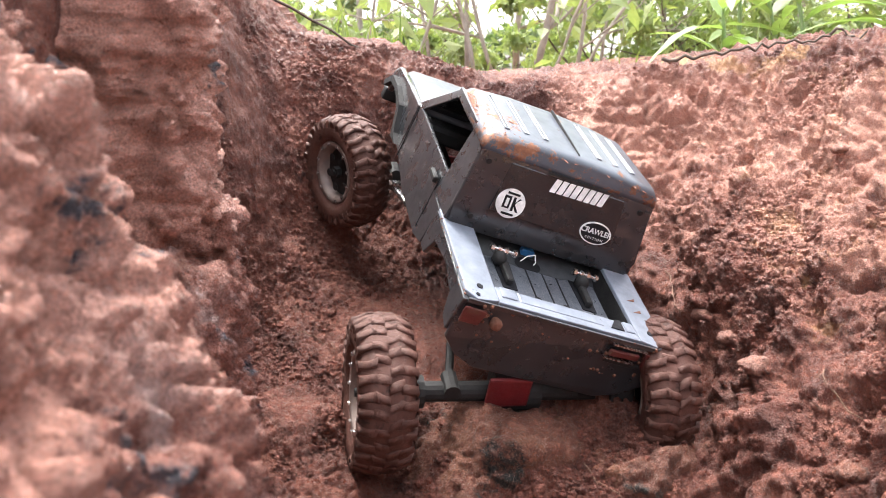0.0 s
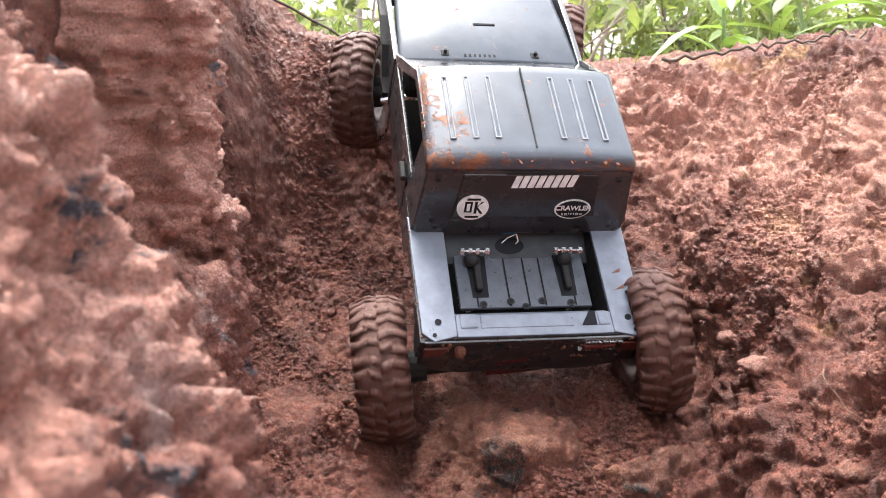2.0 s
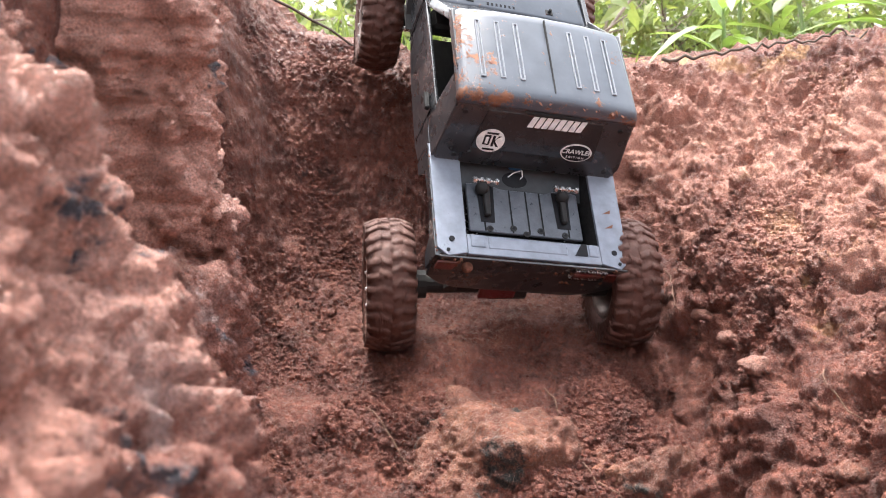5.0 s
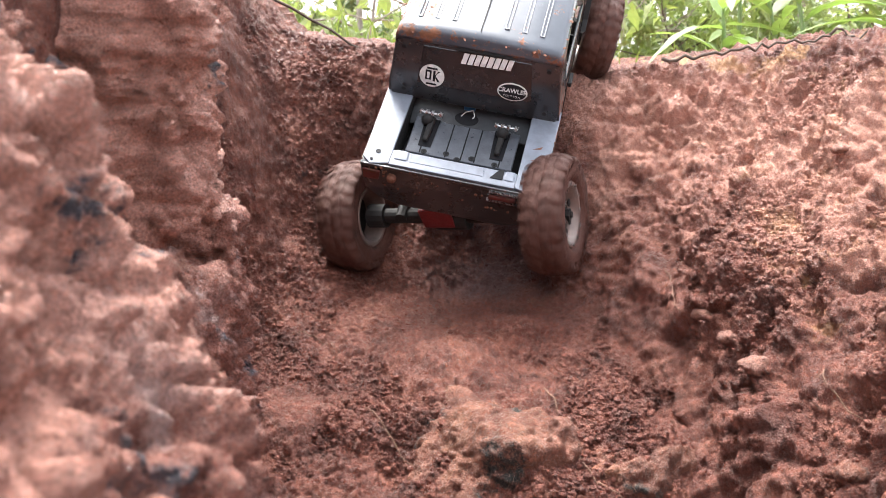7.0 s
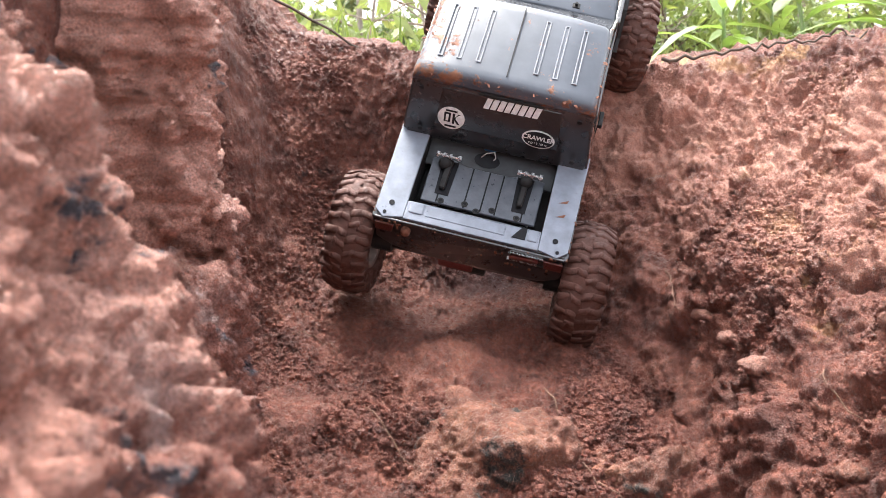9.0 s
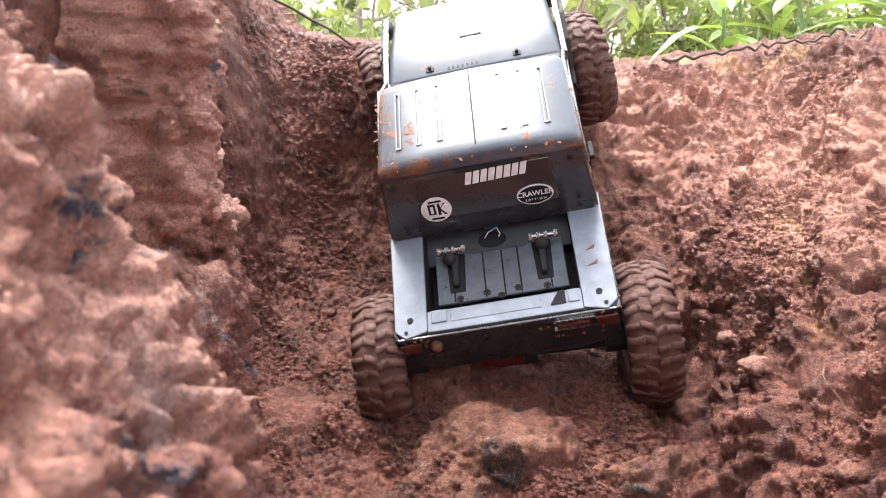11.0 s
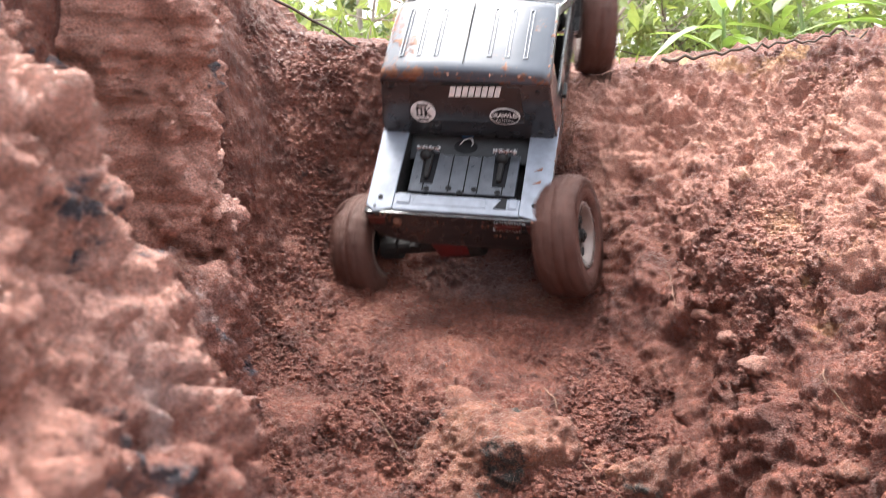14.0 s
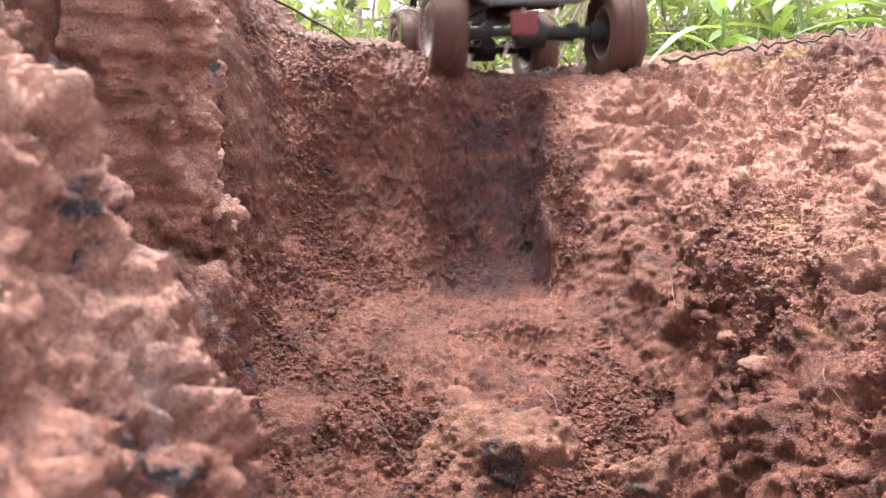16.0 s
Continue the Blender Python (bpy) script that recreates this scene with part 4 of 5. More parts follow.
    box(bm, -0.010, 0.010, 0.295, 0.2985, 0.0125, 0.0143)
    bevel(bm, 0.0008, 1)
    part("hood_slot", bm, INK, hood)
    for k in range(7):
        bm = bmesh.new()
        box(bm, -0.023 + k * 0.0042, -0.0212 + k * 0.0042, 0.2555, 0.2585, 0.0152, 0.0161)
        part("vent_slit", bm, INK, hood)
    bm = bmesh.new()
    box(bm, -0.066, 0.066, 0.365, 0.369, -0.032, -0.008)
    bevel(bm, 0.001, 1)
    part("grille", bm, BLACK, car)
    bm = bmesh.new()
    box(bm, -0.08, 0.08, 0.376, 0.388, -0.042, -0.028)
    bevel(bm, 0.003, 2)
    part("front_bumper", bm, BLACK, car, "black front bumper")

    # chassis below
    for s in (-1, 1):
        bm = bmesh.new()
        box(bm, s * 0.028 - 0.003, s * 0.028 + 0.003, 0.02, 0.38, -0.050, -0.034)
        bevel(bm, 0.001, 1)
        part("chassis_rail", bm, BLACK, car, "black chassis rail")
        shock(car, s * 0.040, 0.022, -0.058, 0.066, -0.016)
        shock(car, s * 0.044, 0.318, -0.060, 0.300, -0.004)
    bm = bmesh.new()
    box(bm, -0.025, 0.025, 0.13, 0.22, -0.062, -0.034)
    bevel(bm, 0.003, 2)
    part("gearbox", bm, BLACK, car, "black gearbox skid")
    bm = bmesh.new()
    tube(bm, (0, 0.045, -0.060), (0, 0.15, -0.052), 0.004, 10)
    part("drive_shaft", bm, STEEL, car)
    bm = bmesh.new()
    tube(bm, (0.018, 0.30, -0.060), (0.01, 0.21, -0.052), 0.004, 10)
    part("drive_shaft", bm, STEEL, car)
    moving = dict(car=car, rear_axle=axle(car, False), front_axle=axle(car, True))
    for k, s in (("rl", -1), ("rr", 1), ("fl", -1), ("fr", 1)):
        moving[k] = wheel(car, s)
    return moving

# ---- plants and things on the plateau ----


def leaf_material(name, a, b, rough=0.45, through=0.35):
    m, nt, bs = nodes_of(name)
    geo = nt.nodes.new("ShaderNodeNewGeometry")
    col = ramp_node(nt, geo.outputs["Random Per Island"], [(0.0, a), (1.0, b)])
    col = mix_node(nt, noise_node(nt, 40, 3, 0.5), col, tuple(c * 0.7 for c in a))
    nt.links.new(col, bs.inputs["Base Color"])
    bs.inputs["Roughness"].default_value = rough
    tr = nt.nodes.new("ShaderNodeBsdfTranslucent")
    nt.links.new(mix_node(nt, 1.0, col, (1.3, 1.5, 0.6), "MULTIPLY"), tr.inputs[0])
    mx = nt.nodes.new("ShaderNodeMixShader")
    mx.inputs[0].default_value = through
    nt.links.new(bs.outputs[0], mx.inputs[1])
    nt.links.new(tr.outputs[0], mx.inputs[2])
    nt.links.new(mx.outputs[0], nt.nodes["Material Output"].inputs[0])
    return m


LEAF = leaf_material("bush_leaf", (0.24, 0.30, 0.13), (0.44, 0.48, 0.26))
LEAF_DARK = leaf_material("forest_leaf", (0.10, 0.14, 0.07), (0.2, 0.26, 0.13))
LEAF_BIG = leaf_material("large_leaf", (0.2, 0.29, 0.11), (0.33, 0.42, 0.2))
GRASS = leaf_material("grass_blade", (0.14, 0.2, 0.05), (0.3, 0.33, 0.12))
BARK = plain("pale_bark", (0.3, 0.26, 0.22), 0.8, 0.0, (0.12, 0.1, 0.08), 0.02, 25, 0.002)
TWIG = plain("dry_twig", (0.09, 0.065, 0.05), 0.85, 0.0, None, 0, 80, 0.001)
ROOT = plain("pale_root", (0.17, 0.10, 0.065), 0.8, 0.0, None, 0, 80, 0.0004)


def leaves_mesh(name, material, centers, sizes, rng, droop=0.4, aspect=0.4):
    """Many pointed, folded leaves as one mesh."""
    n = len(centers)
    verts, faces = np.zeros((n, 6, 3)), []
    d = rng.normal(size=(n, 3))
    d[:, 2] -= droop
    d /= np.linalg.norm(d, axis=1, keepdims=True)
    s = np.cross(d, rng.normal(size=(n, 3)))
    s /= np.linalg.norm(s, axis=1, keepdims=True) + 1e-9
    u = np.cross(s, d)
    L = sizes[:, None]
    W = L * aspect * 0.5
    verts[:, 0] = centers
    verts[:, 1] = centers + d * L * 0.45 + s * W + u * W * 0.3
    verts[:, 2] = centers + d * L * 0.5
    verts[:, 3] = centers + d * L * 0.45 - s * W + u * W * 0.3
    verts[:, 4] = centers + d * L + u * L * -0.1
    verts[:, 5] = centers + d * L * 0.25
    me = bpy.data.meshes.new(name)
    base = (np.arange(n) * 6)[:, None]
    f = np.concatenate([base + np.array([[0, 1, 2]]), base + np.array([[0, 2, 3]]), base + np.array([[1, 4, 2]]), base + np.array([[2, 4, 3]])])
    me.from_pydata(verts.reshape(-1, 3).tolist(), [], f.tolist())
    me.materials.append(material)
    return me


def limb_tube(bm, pts, radii, seg=7):
    prev = None
    for k, (p, r) in enumerate(zip(pts, radii)):
        d = (pts[min(k + 1, len(pts) - 1)] - pts[max(k - 1, 0)]).normalized()
        a = d.orthogonal().normalized()
        b = d.cross(a)
        if prev:
            ref = prev[1]
            a = (ref - d * ref.dot(d)).normalized()
            b = d.cross(a)
        ring = [bm.verts.new(p + r * (a * math.cos(t) + b * math.sin(t))) for t in [2 * math.pi * i / seg for i in range(seg)]]
        if prev:
            for i in range(seg):
                bm.faces.new((prev[0][i], prev[0][(i + 1) % seg], ring[(i + 1) % seg], ring[i]))
        else:
            bm.faces.new(ring[::-1])
        prev = (ring, a)
    bm.faces.new(prev[0])


def wander(rng, p, d, length, steps, wild, up=0.0):
    pts = [Vector(p)]
    d = Vector(d).normalized()
    for _ in range(steps):
        d = (d + Vector((rng.gauss(0, wild), rng.gauss(0, wild), rng.gauss(0, wild) + up))).normalized()
        pts.append(pts[-1] + d * (length / steps))
    return pts


def tree(x, y, height, r, seed, leafy, lean=0.0, bare=9, leaf=LEAF, label="thin pale-barked tree with bare limbs and light leaves"):
    rng = random.Random(seed)
    nrg = np.random.default_rng(seed)
    root = new("tree", None)
    tagged(root, label, "tree", "trees behind the trench")
    root.location = (x, y, 0.02)
    trunk = wander(rng, (0, 0, -0.05), (lean, 0, 1), height, 9, 0.09, 0.05)
    bm = bmesh.new()
    limb_tube(bm, trunk, [0.62 * r * (1 - 0.75 * k / 9) for k in range(10)], 9)
    part("trunk", bm, BARK, root, "", True)
    tips = []
    for k in range(bare):
        t = rng.uniform(0.12, 0.95)
        p = trunk[min(8, int(t * 9))]
        a = rng.uniform(0, 6.28)
        pts = wander(rng, p, (math.cos(a), 0.6 * math.sin(a), rng.uniform(0.1, 0.9)), height * rng.uniform(0.25, 0.55), 7, 0.22, 0.03)
        bm = bmesh.new()
        rr = r * rng.uniform(0.18, 0.36)
        limb_tube(bm, pts, [rr * (1 - 0.8 * i / 7) for i in range(8)], 6)
        for q in pts[2:]:
            for _ in range(2):
                tw = wander(rng, q, (rng.gauss(0, 1), rng.gauss(0, 1), rng.gauss(0.2, 0.7)), height * rng.uniform(0.06, 0.2), 4, 0.25)
                limb_tube(bm, tw, [rr * 0.3 * (1 - 0.7 * i / 4) for i in range(5)], 4)
                tips += tw[1:]
        tips += pts[3:]
        part("limb", bm, BARK, root, "", True)
    if leafy:
        pick = nrg.integers(0, len(tips), leafy)
        c = np.array([tips[i] for i in pick]) + nrg.normal(0, 0.10, (leafy, 3))
        me = leaves_mesh("crown", leaf, c, nrg.uniform(0.05, 0.12, leafy), nrg)
        ob = new("crown", me)
        ob.parent = root
    return root


def bush(x, y, w, h, n, seed, leaf=LEAF, size=(0.05, 0.11), label="bright green leafy bush", dep=0.5, z0=0.0):
    nrg = np.random.default_rng(seed)
    rng = random.Random(seed)
    root = new("bush", None)
    tagged(root, label, "bush", "bushes behind the trench")
    root.location = (x, y, z0)
    k = max(6, n // 140)
    cc = np.stack([nrg.uniform(-w, w, k), nrg.uniform(-w * dep, w * dep, k), h * nrg.uniform(0.02, 1.0, k) ** 0.8], 1)
    cc[:, 2] *= 1 - 0.45 * (np.abs(cc[:, 0]) / w) ** 2
    pick = nrg.integers(0, k, n)
    rad = nrg.uniform(0.05, 0.17, k)[pick] * h
    c = cc[pick] + nrg.normal(0, 1, (n, 3)) * rad[:, None] * (1, 1, 0.7)
    c[:, 2] = np.abs(c[:, 2])
    ob = new("foliage", leaves_mesh("foliage", leaf, c, nrg.uniform(*size, n), nrg))
    ob.parent = root
    bm = bmesh.new()
    for i in range(min(k, 9)):
        pts = wander(rng, (cc[i, 0] * 0.3, cc[i, 1] * 0.3, -0.03), Vector(cc[i]) + Vector((0, 0, 0.05)), Vector(cc[i]).length, 6, 0.12)
        limb_tube(bm, pts, [0.012 * h * (1 - 0.7 * j / 6) for j in range(7)], 5)
    part("stems", bm, TWIG, root, "", True)
    return root


def large_leaf_mesh(length, width, sag, seed):
    rng = random.Random(seed)
    bm = bmesh.new()
    n = 12
    rows = []
    for i in range(n + 1):
        t = i / n
        w = width * 0.5 * (math.sin(math.pi * t ** 0.8) ** 0.85 if 0 < t < 1 else 0.02)
        z = -sag * t * t + 0.12 * length * t
        x = length * (t - 0.12 * sag / length * t * t)
        wav = 0.04 * width * math.sin(i * 1.9 + seed)
        rows.append([bm.verts.new((x, w * s, z + 0.28 * w * abs(s) + wav * abs(s))) for s in (-1, -0.5, 0, 0.5, 1)])
    for A, B in zip(rows, rows[1:]):
        for i in range(4):
            bm.faces.new((A[i], A[i + 1], B[i + 1], B[i]))
    return bm


def leafy_plant(x, y, z, height, count, leaf_len, seed, first=0.0):
    rng = random.Random(seed)
    root = new("leafy_plant", None)
    tagged(root, "young plant with long light green leaves", "plant", "leafy plants on the rim")
    root.location = (x, y, z)
    stem = wander(rng, (0, 0, -0.03), (rng.uniform(-0.1, 0.1), 0, 1), height + 0.03, 8, 0.05)
    bm = bmesh.new()
    limb_tube(bm, stem, [0.006 * (1 - 0.6 * k / 8) for k in range(9)], 7)
    part("stem", bm, LEAF_BIG, root, "", True)
    for k in range(count):
        t = lerp(first, 1.0, (k + 0.5) / count)
        p = stem[min(8, int(t * 8.99))]
        L = leaf_len * rng.uniform(0.7, 1.15)
        bm = large_leaf_mesh(L, L * rng.uniform(0.19, 0.26), L * rng.uniform(0.2, 0.9), seed + k)
        bm.transform(Matrix.Translation(p) @ Matrix.Rotation(k * 2.4 + rng.uniform(-0.4, 0.4) + seed, 4, "Z") @ Matrix.Rotation(-radians(rng.uniform(0, 50)), 4, "Y"))
        part("leaf", bm, LEAF_BIG, root, "", True)
    return root


def build_plants():
    # bare pale trees
    for i, (x, y, h, r, lean, leafy) in enumerate(((0.10, 3.6, 1.7, 0.018, 0.05, 160), (0.20, 3.4, 1.6, 0.014, -0.15, 120), (0.36, 3.5, 1.8, 0.026, 0.12, 220), (0.50, 3.2, 1.5, 0.011, 0.3, 120), (-0.05, 3.9, 1.7, 0.014, -0.2, 200),
                                                   (-0.45, 4.6, 2.4, 0.03, 0.0, 700), (0.75, 4.2, 2.0, 0.014, 0.2, 500), (1.2, 4.8, 2.4, 0.025, 0.05, 800), (1.7, 5.4, 2.6, 0.03, -0.05, 900), (0.5, 6.0, 3.0, 0.04, 0.0, 1300),
                                                   (-1.2, 6.2, 3.0, 0.04, 0.05, 1300), (2.6, 6.5, 3.2, 0.045, 0.0, 1300))):
        tree(x, y, h, r, 300 + i, leafy, lean, 14)
    # bare twiggy saplings nearer the trench
    for i, (x, y, h, r, lean) in enumerate(((-0.10, 2.5, 0.9, 0.010, 0.35), (0.10, 2.7, 1.0, 0.012, -0.2), (0.30, 2.5, 0.9, 0.009, 0.4), (0.42, 2.8, 1.0, 0.012, 0.1), (-0.25, 2.4, 0.8, 0.008, 0.5))):
        tree(x, y, h, r, 360 + i, 60, lean, 12, LEAF, "bare twiggy grey sapling with few leaves")
    # bright bushes behind
    for i, (x, y, w, h, n) in enumerate(((-1.3, 5.2, 0.7, 0.5, 1700), (-0.5, 4.6, 0.6, 0.30, 1300), (0.1, 5.4, 0.8, 0.36, 1500), (0.85, 4.6, 0.6, 0.6, 2400), (1.35, 4.2, 0.45, 0.55, 1900),
                                         (2.3, 5.0, 0.7, 0.8, 2200), (3.1, 5.6, 0.9, 0.9, 2400), (-2.2, 5.4, 0.9, 0.9, 2200))):
        bush(x, y, w, h, n, 500 + i, LEAF, (0.035, 0.085))
    for i, (x, y, w, h, n) in enumerate(((-2.2, 12.5, 2.0, 1.1, 2600), (0.2, 14.0, 2.0, 1.0, 2600), (3.0, 13.0, 2.0, 1.1, 2600), (5.2, 13.5, 2.0, 1.2, 1500), (-4.6, 12.0, 2.0, 1.2, 1500))):
        bush(x, y, w, h, n, 600 + i, LEAF_DARK, (0.10, 0.22), "dark green forest undergrowth")
    # leafy plants on the right of the rim
    for i, (x, y, z, h, c, L) in enumerate(((0.50, 1.55, 0.02, 0.11, 8, 0.16), (0.72, 1.75, 0.03, 0.24, 9, 0.19), (0.86, 1.62, 0.03, 0.22, 10, 0.19), (0.66, 1.95, 0.03, 0.30, 9, 0.19), (0.97, 1.8, 0.03, 0.26, 10, 0.2),
                                          (0.80, 2.1, 0.03, 0.33, 10, 0.2), (1.12, 2.05, 0.03, 0.34, 10, 0.2))):
        leafy_plant(x, y, z, h, c, L, 700 + i * 13, 0.25)
    # grass on the far edge
    rng = np.random.default_rng(9)
    n = 300
    bx = np.concatenate([rng.uniform(-0.5, -0.05, n * 3 // 4), rng.uniform(-0.1, 1.4, n - n * 3 // 4)])
    by = np.concatenate([rng.uniform(1.2, 2.2, n * 3 // 4), rng.uniform(1.6, 2.6, n - n * 3 // 4)])
    bz = ground_height(bx, by) - 0.01
    h = rng.uniform(0.02, 0.08, n)
    dx, dy = rng.normal(0, 0.35, n) * h, rng.normal(0, 0.35, n) * h
    a = rng.uniform(0, 3.14, n)
    w = 0.0022
    v = np.zeros((n, 5, 3))
    side = np.stack([np.cos(a) * w, np.sin(a) * w, 0 * a], 1)
    base = np.stack([bx, by, bz], 1)
    mid = base + np.stack([dx * 0.35, dy * 0.35, h * 0.6], 1)
    tip = base + np.stack([dx, dy, h], 1)
    v[:, 0], v[:, 1], v[:, 2], v[:, 3], v[:, 4] = base - side, base + side, mid + side * 0.8, mid - side * 0.8, tip
    q = np.arange(n) * 5
    faces = [(int(k), int(k) + 1, int(k) + 2, int(k) + 3) for k in q] + [(int(k) + 3, int(k) + 2, int(k) + 4) for k in q]
    me = bpy.data.meshes.new("grass")
    me.from_pydata(v.reshape(-1, 3).tolist(), [], faces)
    me.materials.append(GRASS)
    tagged(new("grass", me), "sparse light green grass blades on the plateau", "grass", kind="stuff")


def build_litter():
    """Roots, twigs and loose crumbs of clay."""
    rng = random.Random(77)

    def strand(name, label, cat, pts, r, mat):
        bm = bmesh.new()
        limb_tube(bm, [Vector(p) for p in pts], [r * (1 - 0.5 * k / len(pts)) for k in range(len(pts))], 6)
        ob = part(name, bm, mat, None, "", True)
        tagged(ob, label, cat)

    # dark twig along the right rim
    pts = [(0.225 + 0.0078 * k, 0.90 + 0.004 * math.sin(k), 0.014 + 0.0011 * k + 0.0035 * rng.uniform(-1, 1)) for k in range(26)]
    strand("twig", "thin dark dry twig lying along the rim", "twig", pts, 0.0019, TWIG)
    pts = [(0.395 + 0.006 * k, 0.90, 0.040 + 0.007 * math.sin(k * 1.1)) for k in range(8)]
    strand("twig", "knotted dark dry twig on the rim", "twig", pts, 0.0016, TWIG)
    pts = [(-0.19 + 0.022 * k, 0.98, 0.085 - 0.0125 * k + 0.003 * rng.uniform(-1, 1)) for k in range(9)]
    strand("twig", "dry brown twig on the crest", "twig", pts, 0.0018, TWIG)
    # roots hanging on the walls and over the mound
    for x, y, n, dx, dy, r in ((0.075, 0.62, 7, 0.005, -0.017, 0.0007), (0.035, 0.55, 6, 0.004, -0.015, 0.0008), (-0.03, 0.53, 6, 0.002, -0.012, 0.0005), (0.19, 0.74, 6, 0.004, -0.014, 0.0007), (-0.13, 0.72, 6, 0.008, -0.004, 0.0007),
                               (0.24, 0.52, 6, 0.001, -0.012, 0.0006), (0.10, 0.53, 5, 0.012, -0.010, 0.0006), (-0.06, 0.62, 5, 0.010, -0.012, 0.0006), (0.11, 0.9, 6, 0.002, -0.010, 0.0005)):
        pts = []
        for k in range(2 * n):
            px, py = x + 0.5 * dx * k + 0.003 * math.sin(0.5 * k + 9 * x), y + 0.5 * dy * k
            pts.append(tuple(on_ground(px, py, 0.0012)))
        strand("root", "thin pale root over the clay", "root", pts, 0.65 * r, ROOT)
    rock("boulder", (0.048, 0.590, -0.288), (0.076, 0.066, 0.060), 3, ROCK, "weathered clay-coloured boulder with black mineral patches", 0.15, 6)
    rock("boulder", (0.138, 0.560, -0.304), (0.066, 0.048, 0.052), 8, ROCK, "cracked clay-coloured boulder ledge in the trench floor", 0.18, 6, 20)
    # stones set in the right slope and the floor
    for k in range(16):
        sx, sy = rng.uniform(0.2, 0.37), rng.uniform(0.45, 0.92)
        r = rng.uniform(0.004, 0.011)
        c = on_ground(sx, sy, -0.25 * r)
        rock("stone", tuple(c), (r * 1.3, r, r * 0.8), 20 + k, STONE if k % 3 else ROCK, "small pale stone set in the clay", 0.2, 3, rng.uniform(0, 180))["group"] = "stones in the slope"
    # crumbs
    g = np.random.default_rng(5)
    x, y = g.uniform(-0.20, 0.44, 240000), g.uniform(0.46, 1.0, 240000)
    heap = fbm(np.stack([x, y, 0 * x], 1), 0.06, 4, 88)
    floor = sstep(0.80, 0.76, y) * sstep(0.26, 0.18, x)
    keep = 1.6 * heap + 0.30 * floor + g.uniform(-0.45, 0.45, len(x)) > 0.55
    x, y = x[keep][:34000], y[keep][:34000]
    n = len(x)
    bm = bmesh.new()
    bmesh.ops.create_icosphere(bm, subdivisions=1, radius=1.0)
    ico = np.array([v.co[:] for v in bm.verts])
    fac = np.array([[v.index for v in f.verts] for f in bm.faces])
    bm.free()
    size = 0.0006 + 0.0011 * g.random(n) ** 2 + 0.0018 * g.random(n) ** 9 + 0.003 * g.random(n) ** 50
    p = on_ground(x, y, 0.25 * size)
    jig = (1 + 0.32 * g.uniform(-1, 1, (n, len(ico))))[:, :, None] * g.uniform(0.7, 1.25, (n, 1, 3))
    V = p[:, None, :] + ico[None] * size[:, None, None] * jig
    F = (fac[None] + (np.arange(n) * len(ico))[:, None, None]).reshape(-1, 3)
    me = bpy.data.meshes.new("clay_crumbs")
    me.from_pydata(V.reshape(-1, 3).tolist(), [], F.tolist())
    me.materials.append(SOIL)
    tagged(new("clay_crumbs", me), "loose crumbs of damp red clay", "soil", kind="stuff")


ground = build_ground()
bank = build_bank()
MOVING = crawler()
build_plants()
build_litter()

# ---- what moves ----
REAR_ROLL = ((0, 17), (0.5, 17), (1.0, 14), (1.5, 11), (2, 10), (3, 9), (4.2, 9), (6.3, 12), (7, 19), (7.5, 19), (8, 8), (8.5, 2), (9.2, 0), (11.3, -4), (12.5, -3), (13.5, 6), (14, 14), (14.5, 18), (15.5, 18), (15.8, 12), (16, 0))
FRONT_ROLL = ((0, 12), (0.6, 15), (1.0, 17), (1.5, 14), (3.5, 13), (4.2, 12), (6.3, -5), (7, -8), (8, -7), (9.2, -6), (11.3, -3), (12, 12), (12.5, 13), (13.5, 10), (14, -6), (15, -8), (15.5, 0), (16, 0))
FRONT_HEAVE = ((0, -0.020), (1.5, -0.015), (4.2, -0.014), (6.3, -0.012), (9.2, -0.010), (12.5, -0.013), (15, -0.016), (15.5, -0.016), (16, -0.020))
STEER = ((0, 26), (0.6, 18), (1.0, -6), (1.5, -18), (2, -12), (3.5, -8), (4.2, -6), (6.3, 6), (9, 6), (11.3, 12), (11.7, 8), (12, -16), (12.5, -22), (13.5, -6), (14, 8), (15, 8), (16, 5))
HEAVE = ((0, -0.012), (0.6, -0.010), (1.5, 0.010), (3.5, 0.004), (4.2, 0.002), (6.3, -0.006), (7, -0.008), (8, -0.002), (9.2, 0.002), (12.5, -0.001), (13.5, -0.002), (15, -0.012), (15.6, -0.013), (16, -0.020))
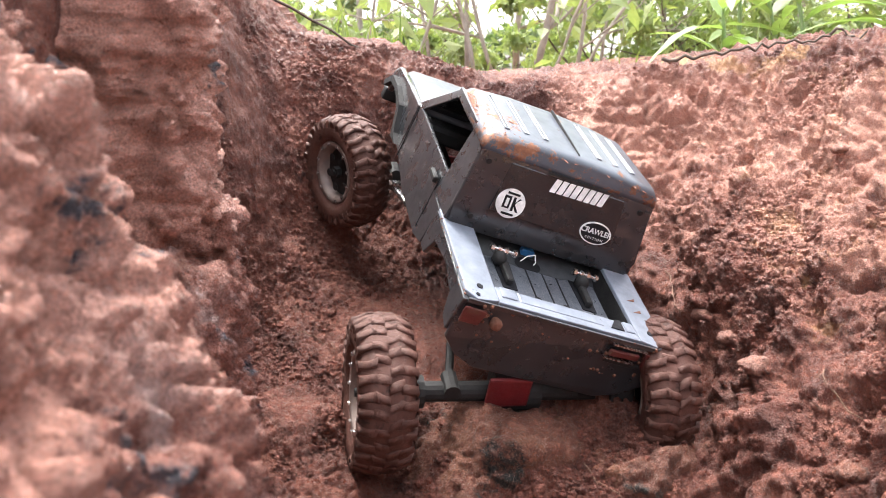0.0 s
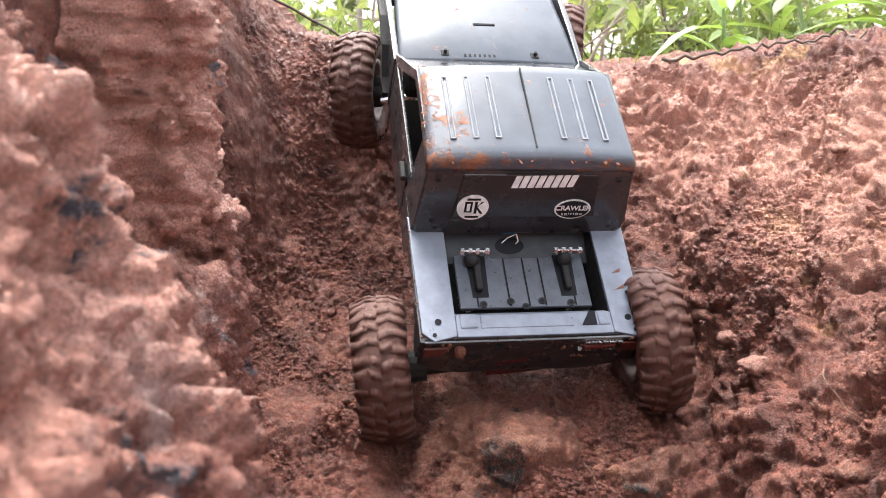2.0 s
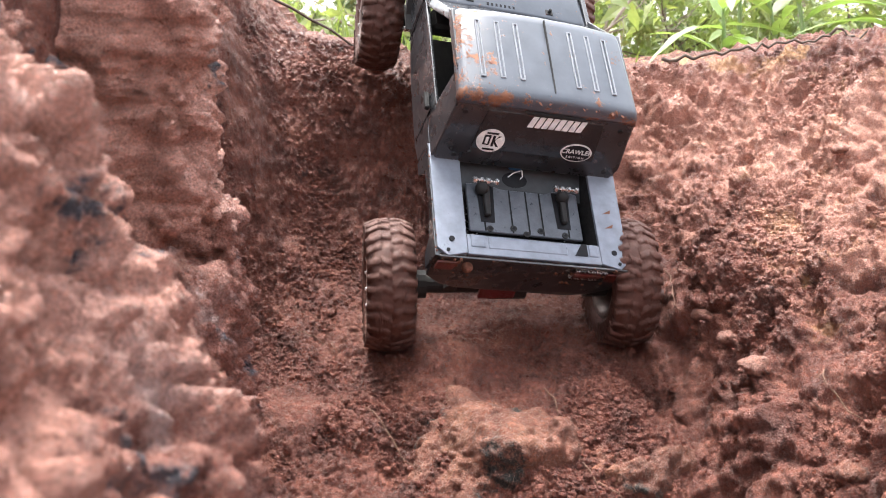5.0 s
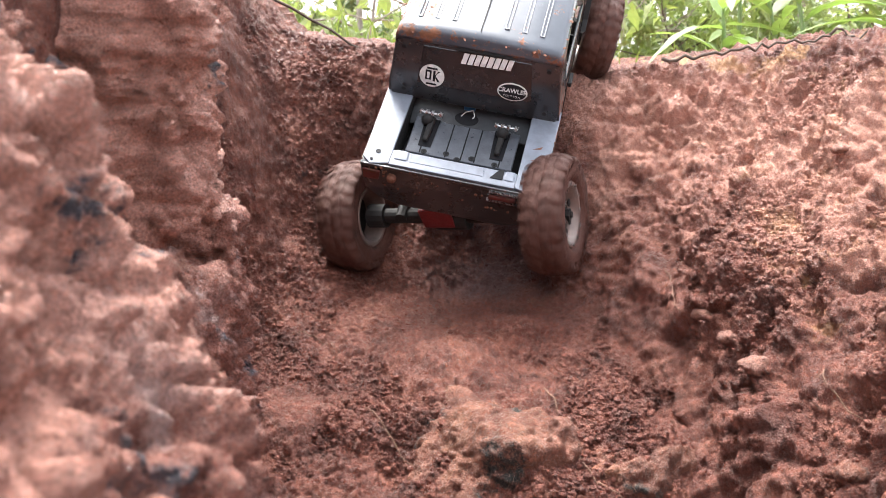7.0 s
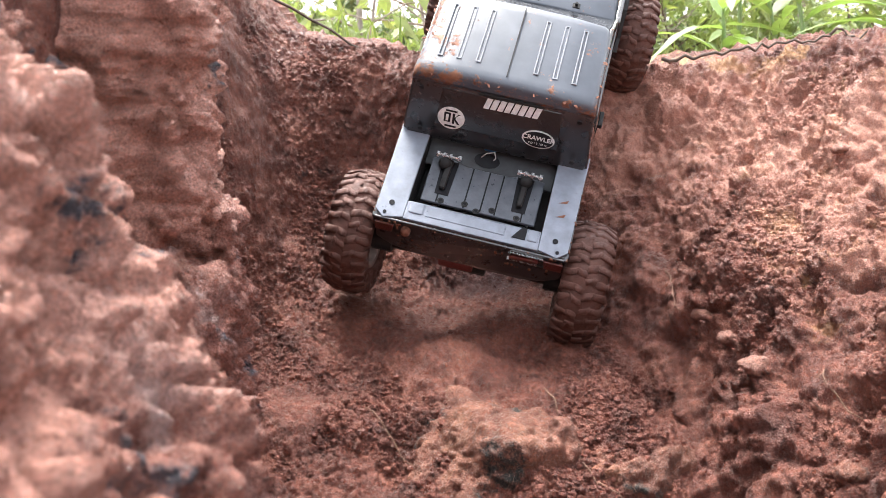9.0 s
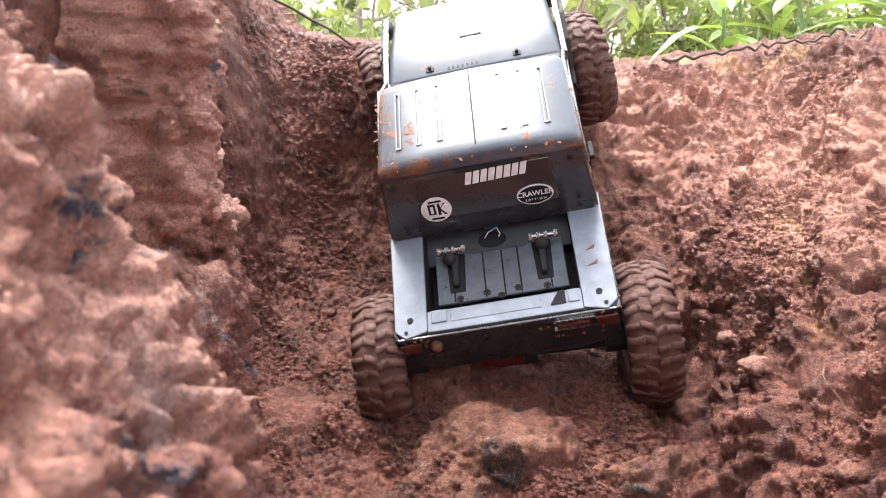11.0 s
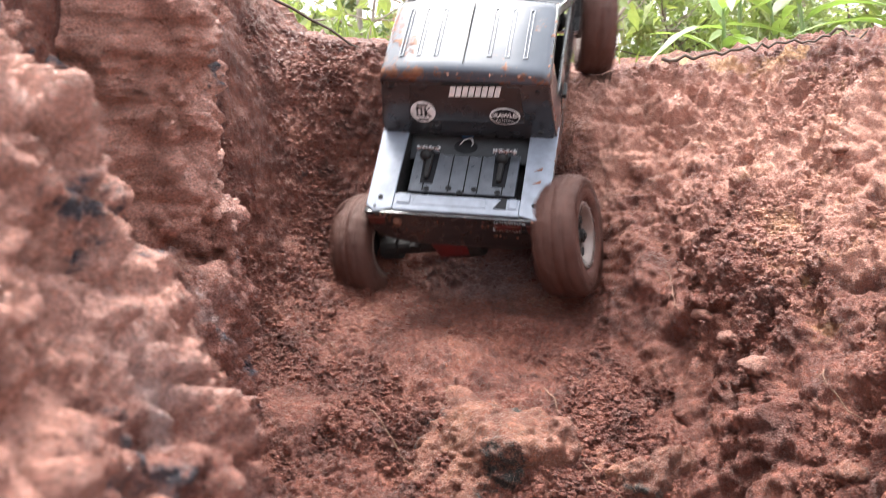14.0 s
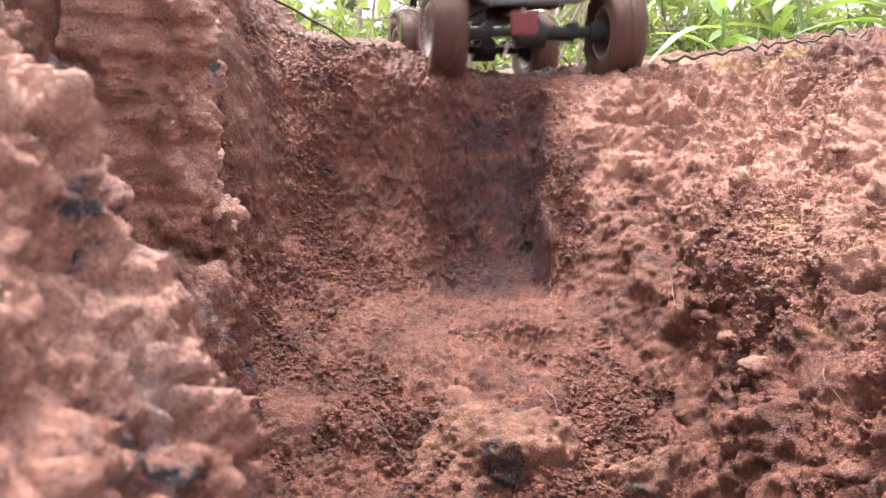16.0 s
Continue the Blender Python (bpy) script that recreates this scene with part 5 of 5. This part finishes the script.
# degrees each wheel has turned
SPIN = ((0, 0), (0.5, 10), (1.0, 60), (1.5, 140), (2, 220), (3, 290), (3.5, 380), (4.2, 460), (6.3, 700), (7, 1000), (7.5, 1250), (8, 1330), (8.5, 1300), (9.2, 1280), (11.3, 1150), (12, 1240), (12.5, 1255), (13, 1350),
        (13.5, 1500), (13.8, 1680), (14.1, 1990), (14.5, 2550), (15.8, 4370), (16, 4610))
BODY_PATH = (
    (0.0, 0.089, 0.557, -0.166, 25.2, 19.4, 19.4),
    (0.5, 0.088, 0.559, -0.170, 29.1, 18.0, 20.7),
    (1.0, 0.085, 0.562, -0.179, 38.1, 15.0, 22.7),
    (1.5, 0.073, 0.564, -0.184, 45.2, 9.6, 18.2),
    (2.0, 0.067, 0.575, -0.181, 46.2, 1.6, 11.1),
    (2.5, 0.070, 0.589, -0.180, 48.5, 2.3, 12.0),
    (3.0, 0.072, 0.598, -0.178, 49.3, 2.5, 12.5),
    (3.5, 0.085, 0.618, -0.174, 50.2, 5.9, 20.2),
    (4.0, 0.087, 0.636, -0.167, 51.1, 6.2, 21.0),
    (4.2, 0.086, 0.640, -0.165, 51.4, 6.2, 20.5),
    (6.3, 0.025, 0.728, -0.116, 47.0, 9.5, -1.2),
    (6.5, 0.014, 0.742, -0.116, 47.5, 8.3, -4.9),
    (7.0, 0.006, 0.755, -0.090, 43.1, 10.1, -9.5),
    (7.5, 0.009, 0.759, -0.085, 42.0, 14.1, -7.6),
    (8.0, 0.019, 0.745, -0.139, 53.1, 15.6, -4.3),
    (8.5, 0.021, 0.693, -0.131, 50.0, 13.0, -7.6),
    (9.0, 0.021, 0.693, -0.131, 49.6, 12.3, -8.5),
    (9.2, 0.019, 0.693, -0.129, 49.7, 11.1, -10.0),
    (11.3, 0.047, 0.589, -0.179, 43.5, -11.8, -5.2),
    (11.5, 0.049, 0.591, -0.178, 45.1, -10.4, -4.9),
    (12.0, 0.074, 0.604, -0.172, 48.3, -0.5, 10.9),
    (12.5, 0.075, 0.602, -0.174, 48.9, -1.4, 11.4),
    (13.0, 0.073, 0.630, -0.161, 50.7, -0.1, 8.6),
    (13.5, 0.075, 0.661, -0.146, 52.2, 7.7, 15.3),
    (14.0, 0.009, 0.748, -0.122, 48.1, 1.6, -12.7),
    (14.5, 0.023, 0.775, -0.048, 33.8, 3.1, -30.5),
    (15.0, -0.004, 0.792, -0.058, 37.0, -5.1, -27.6),
    (15.5, -0.003, 0.797, -0.062, 35.1, -1.3, -27.3),
    (15.6, -0.001, 0.791, -0.045, 32.4, 0.2, -26.2),
    (15.8, 0.043, 0.826, 0.038, 19.0, -3.3, -8.0),
    (16.0, 0.102, 0.998, 0.134, -1.8, 0.0, 10.5),
)


def at(rows, t):
    return float(np.interp(t, [r[0] for r in rows], [r[1] for r in rows]))


def motions():
    walk(MOVING["car"], [(t, pose(*p)) for t, *p in BODY_PATH])
    steps = [k / 10 for k in range(161)]
    fine_steps = [k / 30 for k in range(481)]
    for key, y, rolls, wheels, front in (("rear_axle", REAR_Y, REAR_ROLL, ("rl", "rr"), False), ("front_axle", FRONT_Y, FRONT_ROLL, ("fl", "fr"), True)):
        walk(MOVING[key], [(t, pose(0, y, AXLE_Z + at(FRONT_HEAVE if front else HEAVE, t), 0, -at(rolls, t), 0)) for t in steps[::5]])
        for w, s in zip(wheels, (-1, 1)):
            rows = []
            for t in fine_steps:
                m = pose(0, y, AXLE_Z + at(FRONT_HEAVE if front else HEAVE, t), 0, -at(rolls, t), 0) @ pose(s * (TRACK - 0.009 if front else TRACK - 0.005), 0, 0, 0, 0, at(STEER, t) if front else 0)
                rows.append((t, m @ pose(0, 0, 0, -at(SPIN, t), 0, 0)))
            walk(MOVING[w], rows)


motions()
